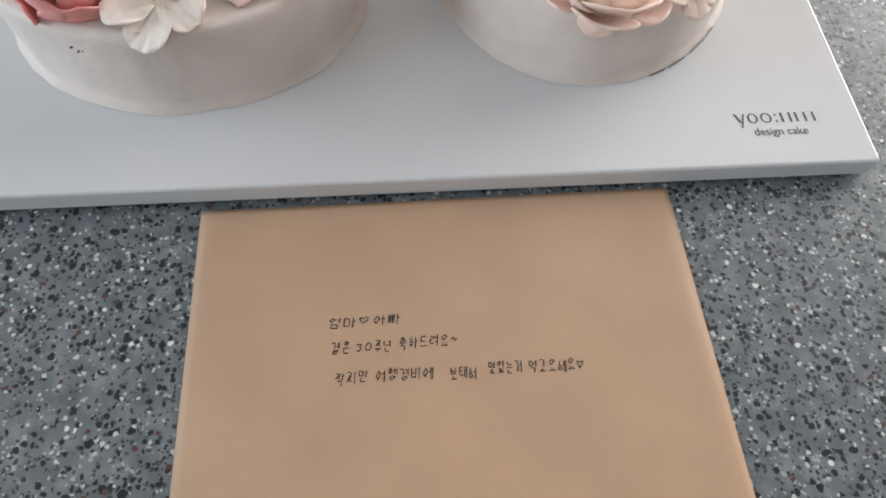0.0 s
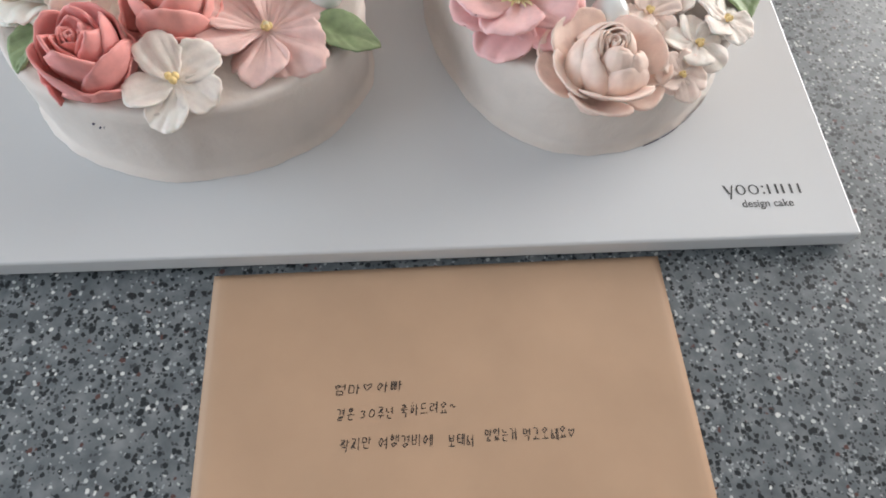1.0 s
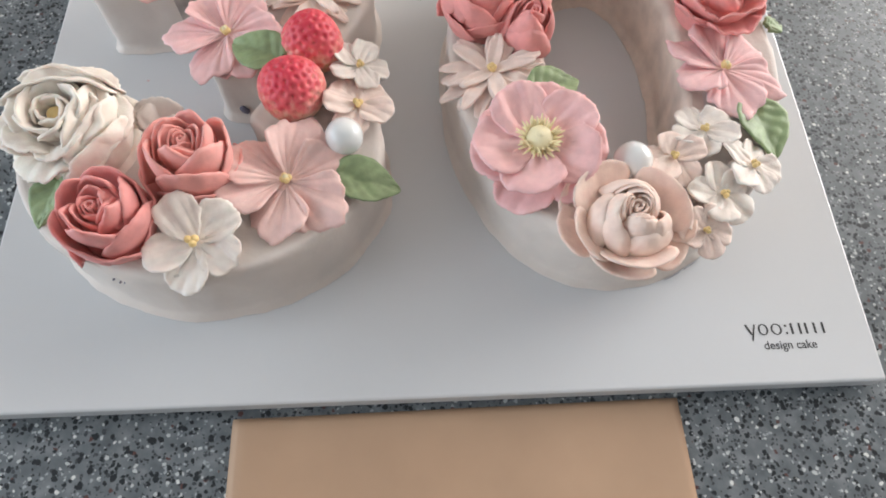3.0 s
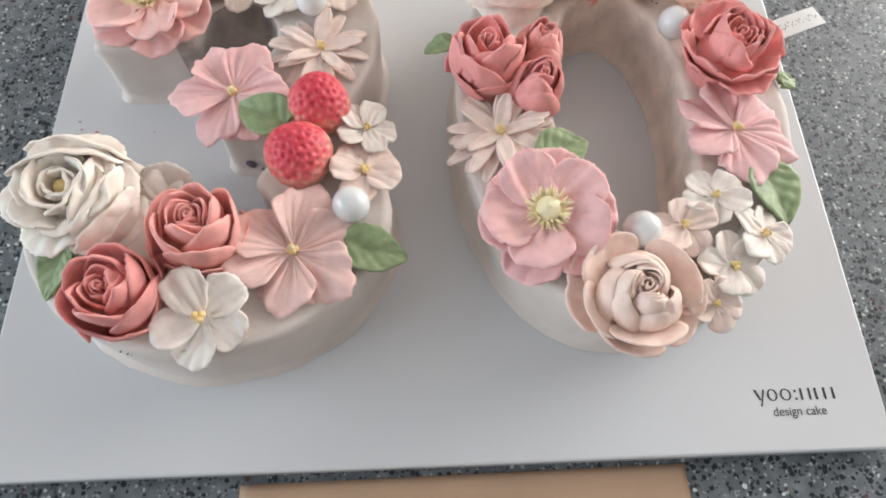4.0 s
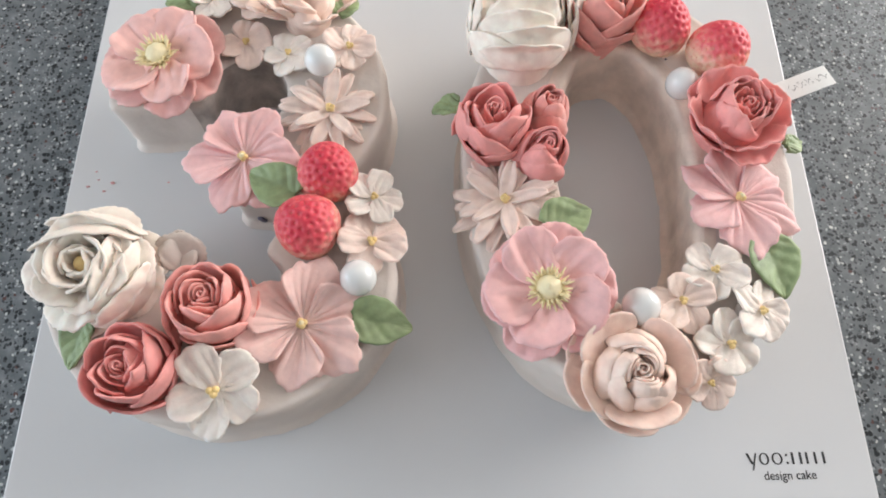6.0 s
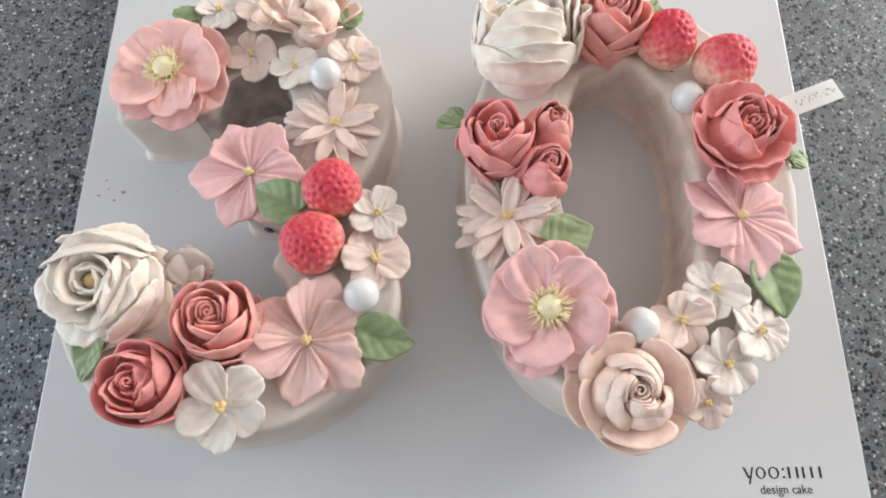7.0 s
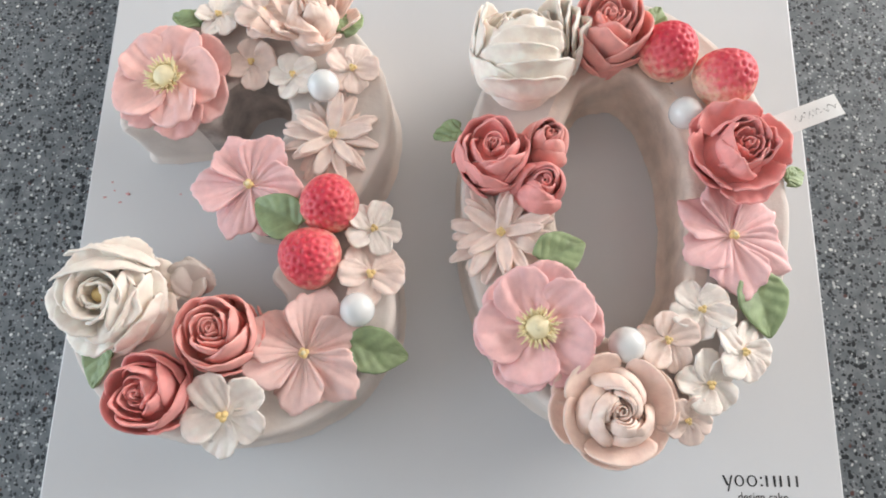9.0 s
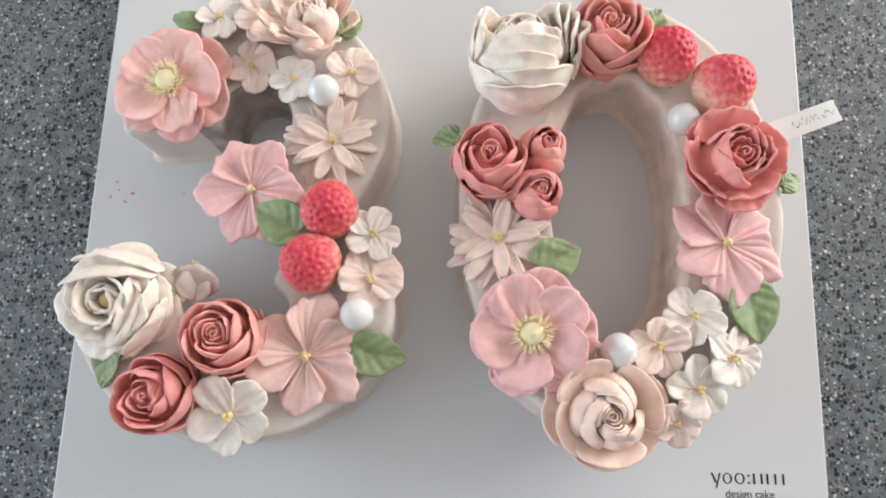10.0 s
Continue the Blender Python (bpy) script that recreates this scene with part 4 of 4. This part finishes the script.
pearl(0.1180, 0.3580, B + 0.0085, 0.0080)
pearl(0.0820, 0.2440, B + 0.0085, 0.0082)
leaf(0.1090, 0.4150, B + 0.004, 0.018, 0.006, (0, 10), 70, LEAFY, 91)
leaf(0.1730, 0.3290, B - 0.001, 0.015, 0.005, (22, 0), 30, LEAFY, 92)
leaf(-0.0000, 0.3500, B + 0.002, 0.014, 0.0055, (-12, 0), 190, LEAFY, 93)
leaf(0.0560, 0.2880, B + 0.005, 0.024, 0.0105, (4, 0), 25, LEAFY, 94)
leaf(0.1470, 0.2620, B + 0.004, 0.028, 0.0125, (10, 0), -75, LEAFY, 95)

# ---- envelope with a handwritten note ----
EX0, EX1, EY0, EY1, EZ = -0.0920, 0.1050, 0.0190, 0.1552, 0.0012
envelope = thing("paper_envelope", pose(0, 0, 0), "brown kraft paper envelope with a handwritten note, against the cake board", "envelope")
n1, n2 = 60, 44
gu, gv = np.meshgrid(np.linspace(0, 1, n1), np.linspace(0, 1, n2), indexing="ij")
ex = EX0 + (EX1 - EX0) * gu
ey = EY0 + (EY1 - 0.0015 * (1 - gu) - EY0) * gv
edge = np.minimum(np.minimum(gu, 1 - gu) * (EX1 - EX0), np.minimum(gv, 1 - gv) * (EY1 - EY0))
puff = EZ * np.clip(edge / 0.003, 0, 1) ** 0.5
ez = 0.0006 + puff + 0.0003 * np.exp(-((gu - 0.955) / 0.012) ** 2) + 0.00025 * np.sin(gu * 17 + gv * 6) * np.sin(gv * 5) * np.clip(edge / 0.03, 0, 1) + 0.00035 * np.sin(gu * 5 + gv * 3) * np.clip(edge / 0.02, 0, 1)
fr = np.stack([ex, ey, ez], 2)
sheet("front_panel", fr, 0.0004, KRAFT, envelope)
bk = np.stack([ex, ey, 0 * ex + 0.0003], 2)
sheet("back_panel", bk, 0.0003, KRAFT, envelope)

# pen strokes of each letter part on a nine-by-nine grid: x then y, strokes parted by spaces
LEAD = dict(zip("ㄱㄲㄴㄷㄸㄹㅁㅂㅃㅅㅆㅇㅈㅉㅊㅋㅌㅍㅎ", ("187860 ", "174730 477760", "181272", "781812 1272", "781812", "178785151282 ", "1811 187771 1171", "1811 7871 1474 1171",
            "1811 3831 1131 1535 5851 7871 5171 5575", "481161 4581", "381121 2841 784161 6581", "4816134173856748", "188842 1156 4281", "178741", "3958 177742 1142 4581", "187860", "78181282 1575", "178711", "3958 1777 4524316253")))
LEAD["ㄹ"] = "178775151172"
LEAD["ㅎ"] = "3959 1777 4624315274 7446"
LEAD["ㅇ"] = "4715234165857648 4847"
VOWEL = {"ㅏ": "4840 4575", "ㅐ": "3831 3575 7870", "ㅑ": "4840 4676 4373", "ㅓ": "6860 6525", "ㅔ": "5850 5525 8880", "ㅕ": "6860 6626 6323", "ㅗ": "4742 1282", "ㅛ": "3733 6763 1282", "ㅜ": "1686 4641", "ㅡ": "1484", "ㅣ": "5850"}
LEADS, VOWELS = "ㄱㄲㄴㄷㄸㄹㅁㅂㅃㅅㅆㅇㅈㅉㅊㅋㅌㅍㅎ", "ㅏㅐㅑㅒㅓㅔㅕㅖㅗㅘㅙㅚㅛㅜㅝㅞㅟㅠㅡㅢㅣ"
TAILS = " ㄱㄲㄳㄴㄵㄶㄷㄹㄺㄻㄼㄽㄾㄿㅀㅁㅂㅄㅅㅆㅇㅈㅊㅋㅌㅍㅎ"
SIGNS = {"3": "17587745745212", "0": "4815125183867748", "~": "1436545384", "♡": "4116185657888542"}


def letter_strokes(ch):
    def put(code, x0, y0, w, h):
        return [[(x0 + w * int(s[k]) / 9, y0 + h * int(s[k + 1]) / 9) for k in range(0, len(s) - 1, 2)] for s in code.split()]
    if ch in SIGNS:
        return put(SIGNS[ch], 0, 0.1, 0.85, 0.8)
    k = ord(ch) - 0xAC00
    a, v, t = LEADS[k // 588], VOWELS[k % 588 // 28], TAILS[k % 28]
    low = 0.42 if t != " " else 0.0
    if v in "ㅗㅛㅜㅡ":
        mid = low + (1 - low) * 0.42
        got = put(LEAD[a], 0.1, mid, 0.8, 1 - mid) + put(VOWEL[v], 0, low, 1, mid - low)
    else:
        got = put(LEAD[a], 0, low + 0.06, 0.6, 0.9 - low) + put(VOWEL[v], 0.5, low, 0.55, 1 - low)
    return got + (put(LEAD[t], 0.15, 0, 0.75, 0.42) if t != " " else [])


def write_line(words, x0, x1, y, size, slope, seed):
    rng = random.Random(seed)
    step = (x1 - x0) / len(words)
    for i, ch in enumerate(words):
        if ch == " ":
            continue
        jy = rng.uniform(-0.08, 0.08) * size
        verts, faces = [], []
        for stroke in letter_strokes(ch):
            pts = []
            for (ax, ay), (bx, by) in zip(stroke, stroke[1:]):
                for k in range(4):
                    pts.append((ax + (bx - ax) * k / 4, ay + (by - ay) * k / 4))
            pts.append(stroke[-1])
            P = np.array(pts)
            for _ in range(2):
                if len(P) > 4:
                    P[1:-1] = (P[:-2] + 2 * P[1:-1] + P[2:]) / 4
            P[:, 0] = x0 + i * step + (P[:, 0] + 0.12 * P[:, 1]) * step * 0.86
            P[:, 1] = y + slope * (P[:, 0] - x0) + jy + P[:, 1] * size
            T = np.gradient(P, axis=0)
            T /= np.linalg.norm(T, axis=1, keepdims=True) + 1e-9
            N = np.stack([-T[:, 1], T[:, 0]], 1) * (0.00019 + 0.00005 * np.sin(np.arange(len(P))[:, None] * 0.9 + rng.uniform(0, 6)))
            b = len(verts)
            for q, n in zip(P, N):
                z = 0.00215 + 0.00025 * math.sin((q[0] - EX0) / (EX1 - EX0) * 17 + (q[1] - EY0) / (EY1 - EY0) * 6) * math.sin((q[1] - EY0) / (EY1 - EY0) * 5) + 0.00035 * math.sin((q[0] - EX0) / (EX1 - EX0) * 5 + (q[1] - EY0) / (EY1 - EY0) * 3)
                verts += [(q[0] + n[0], q[1] + n[1], z), (q[0] - n[0], q[1] - n[1], z)]
            faces += [(b + 2 * k, b + 2 * k + 1, b + 2 * k + 3, b + 2 * k + 2) for k in range(len(P) - 1)]
        mesh_object("handwritten_letter", verts, faces, INK, envelope, "dark brown handwritten Korean letter", False)


write_line("엄마♡아빠", -0.0405, -0.0125, 0.0992, 0.0046, 0.015, 1)
write_line("결혼", -0.0395, -0.0315, 0.0884, 0.0050, 0.03, 2)
write_line("30주년", -0.0302, -0.0168, 0.0885, 0.0050, 0.03, 7)
write_line("축하드려요~", -0.0146, 0.0088, 0.0892, 0.0050, 0.04, 8)
write_line("작지만", -0.0380, -0.0254, 0.0772, 0.0050, 0.02, 3)
write_line("여행경비에", -0.0234, -0.0020, 0.0774, 0.0050, 0.02, 9)
write_line("보태서", 0.0035, 0.0140, 0.0768, 0.0050, 0.0, 4)
write_line("맛있는거", 0.0180, 0.0310, 0.0778, 0.0050, 0.0, 5)
write_line("먹고오세요♡", 0.0330, 0.0545, 0.0772, 0.0050, 0.0, 6)

# ---- paper tag on the nought ----
tag = thing("paper_tag", upright(0.178, 0.3575, 0.0575, (0, 0), 21), "small white paper tag with a dark script mark, behind a rose", "tag")
gu, gv = np.meshgrid(np.linspace(-0.019, 0.0185, 14), np.linspace(-0.0058, 0.0058, 6), indexing="ij")
sheet("card", np.stack([gu, gv, 0.0004 * np.sin(gu * 120)], 2), 0.0003, TAG, tag, "", False)
for k, (x0, w) in enumerate(((-0.006, 0.005), (-0.0005, 0.004), (0.004, 0.004), (0.0095, 0.007))):
    s = np.linspace(0, 1, 18)
    px, py = x0 + w * s + 0.0004 * np.sin(s * 12), 0.0019 * np.sin(s * 10 + k) * (1 - 0.4 * s)
    verts = [(x, y + d, 0.0004 * math.sin(x * 120) + 0.0003) for x, y in zip(px, py) for d in (-0.0002, 0.0002)]
    mesh_object("script_mark", verts, [(2 * i, 2 * i + 1, 2 * i + 3, 2 * i + 2) for i in range(17)], PRINT, tag, "thin dark script squiggle", False)

# ---- crumbs and marks left by the baker ----
rng = random.Random(4)
for x, y, r in ((-0.193, 0.329, 0.0007), (-0.188, 0.333, 0.0005), (-0.180, 0.331, 0.0009), (-0.184, 0.326, 0.0006), (-0.190, 0.338, 0.0005), (-0.150, 0.331, 0.0005)):
    bm = bmesh.new()
    bmesh.ops.create_icosphere(bm, subdivisions=2, radius=r)
    for v in bm.verts:
        v.co = Vector((v.co.x * 1.5, v.co.y, v.co.z * 0.45)) * rng.uniform(0.75, 1.2)
    c = part("cake_crumb", bm, SMEAR, None)
    c.location = (x, y, TOP + r * 0.3)
    tagged(c, "tiny pink crumb on the white board", "crumb", "crumbs")
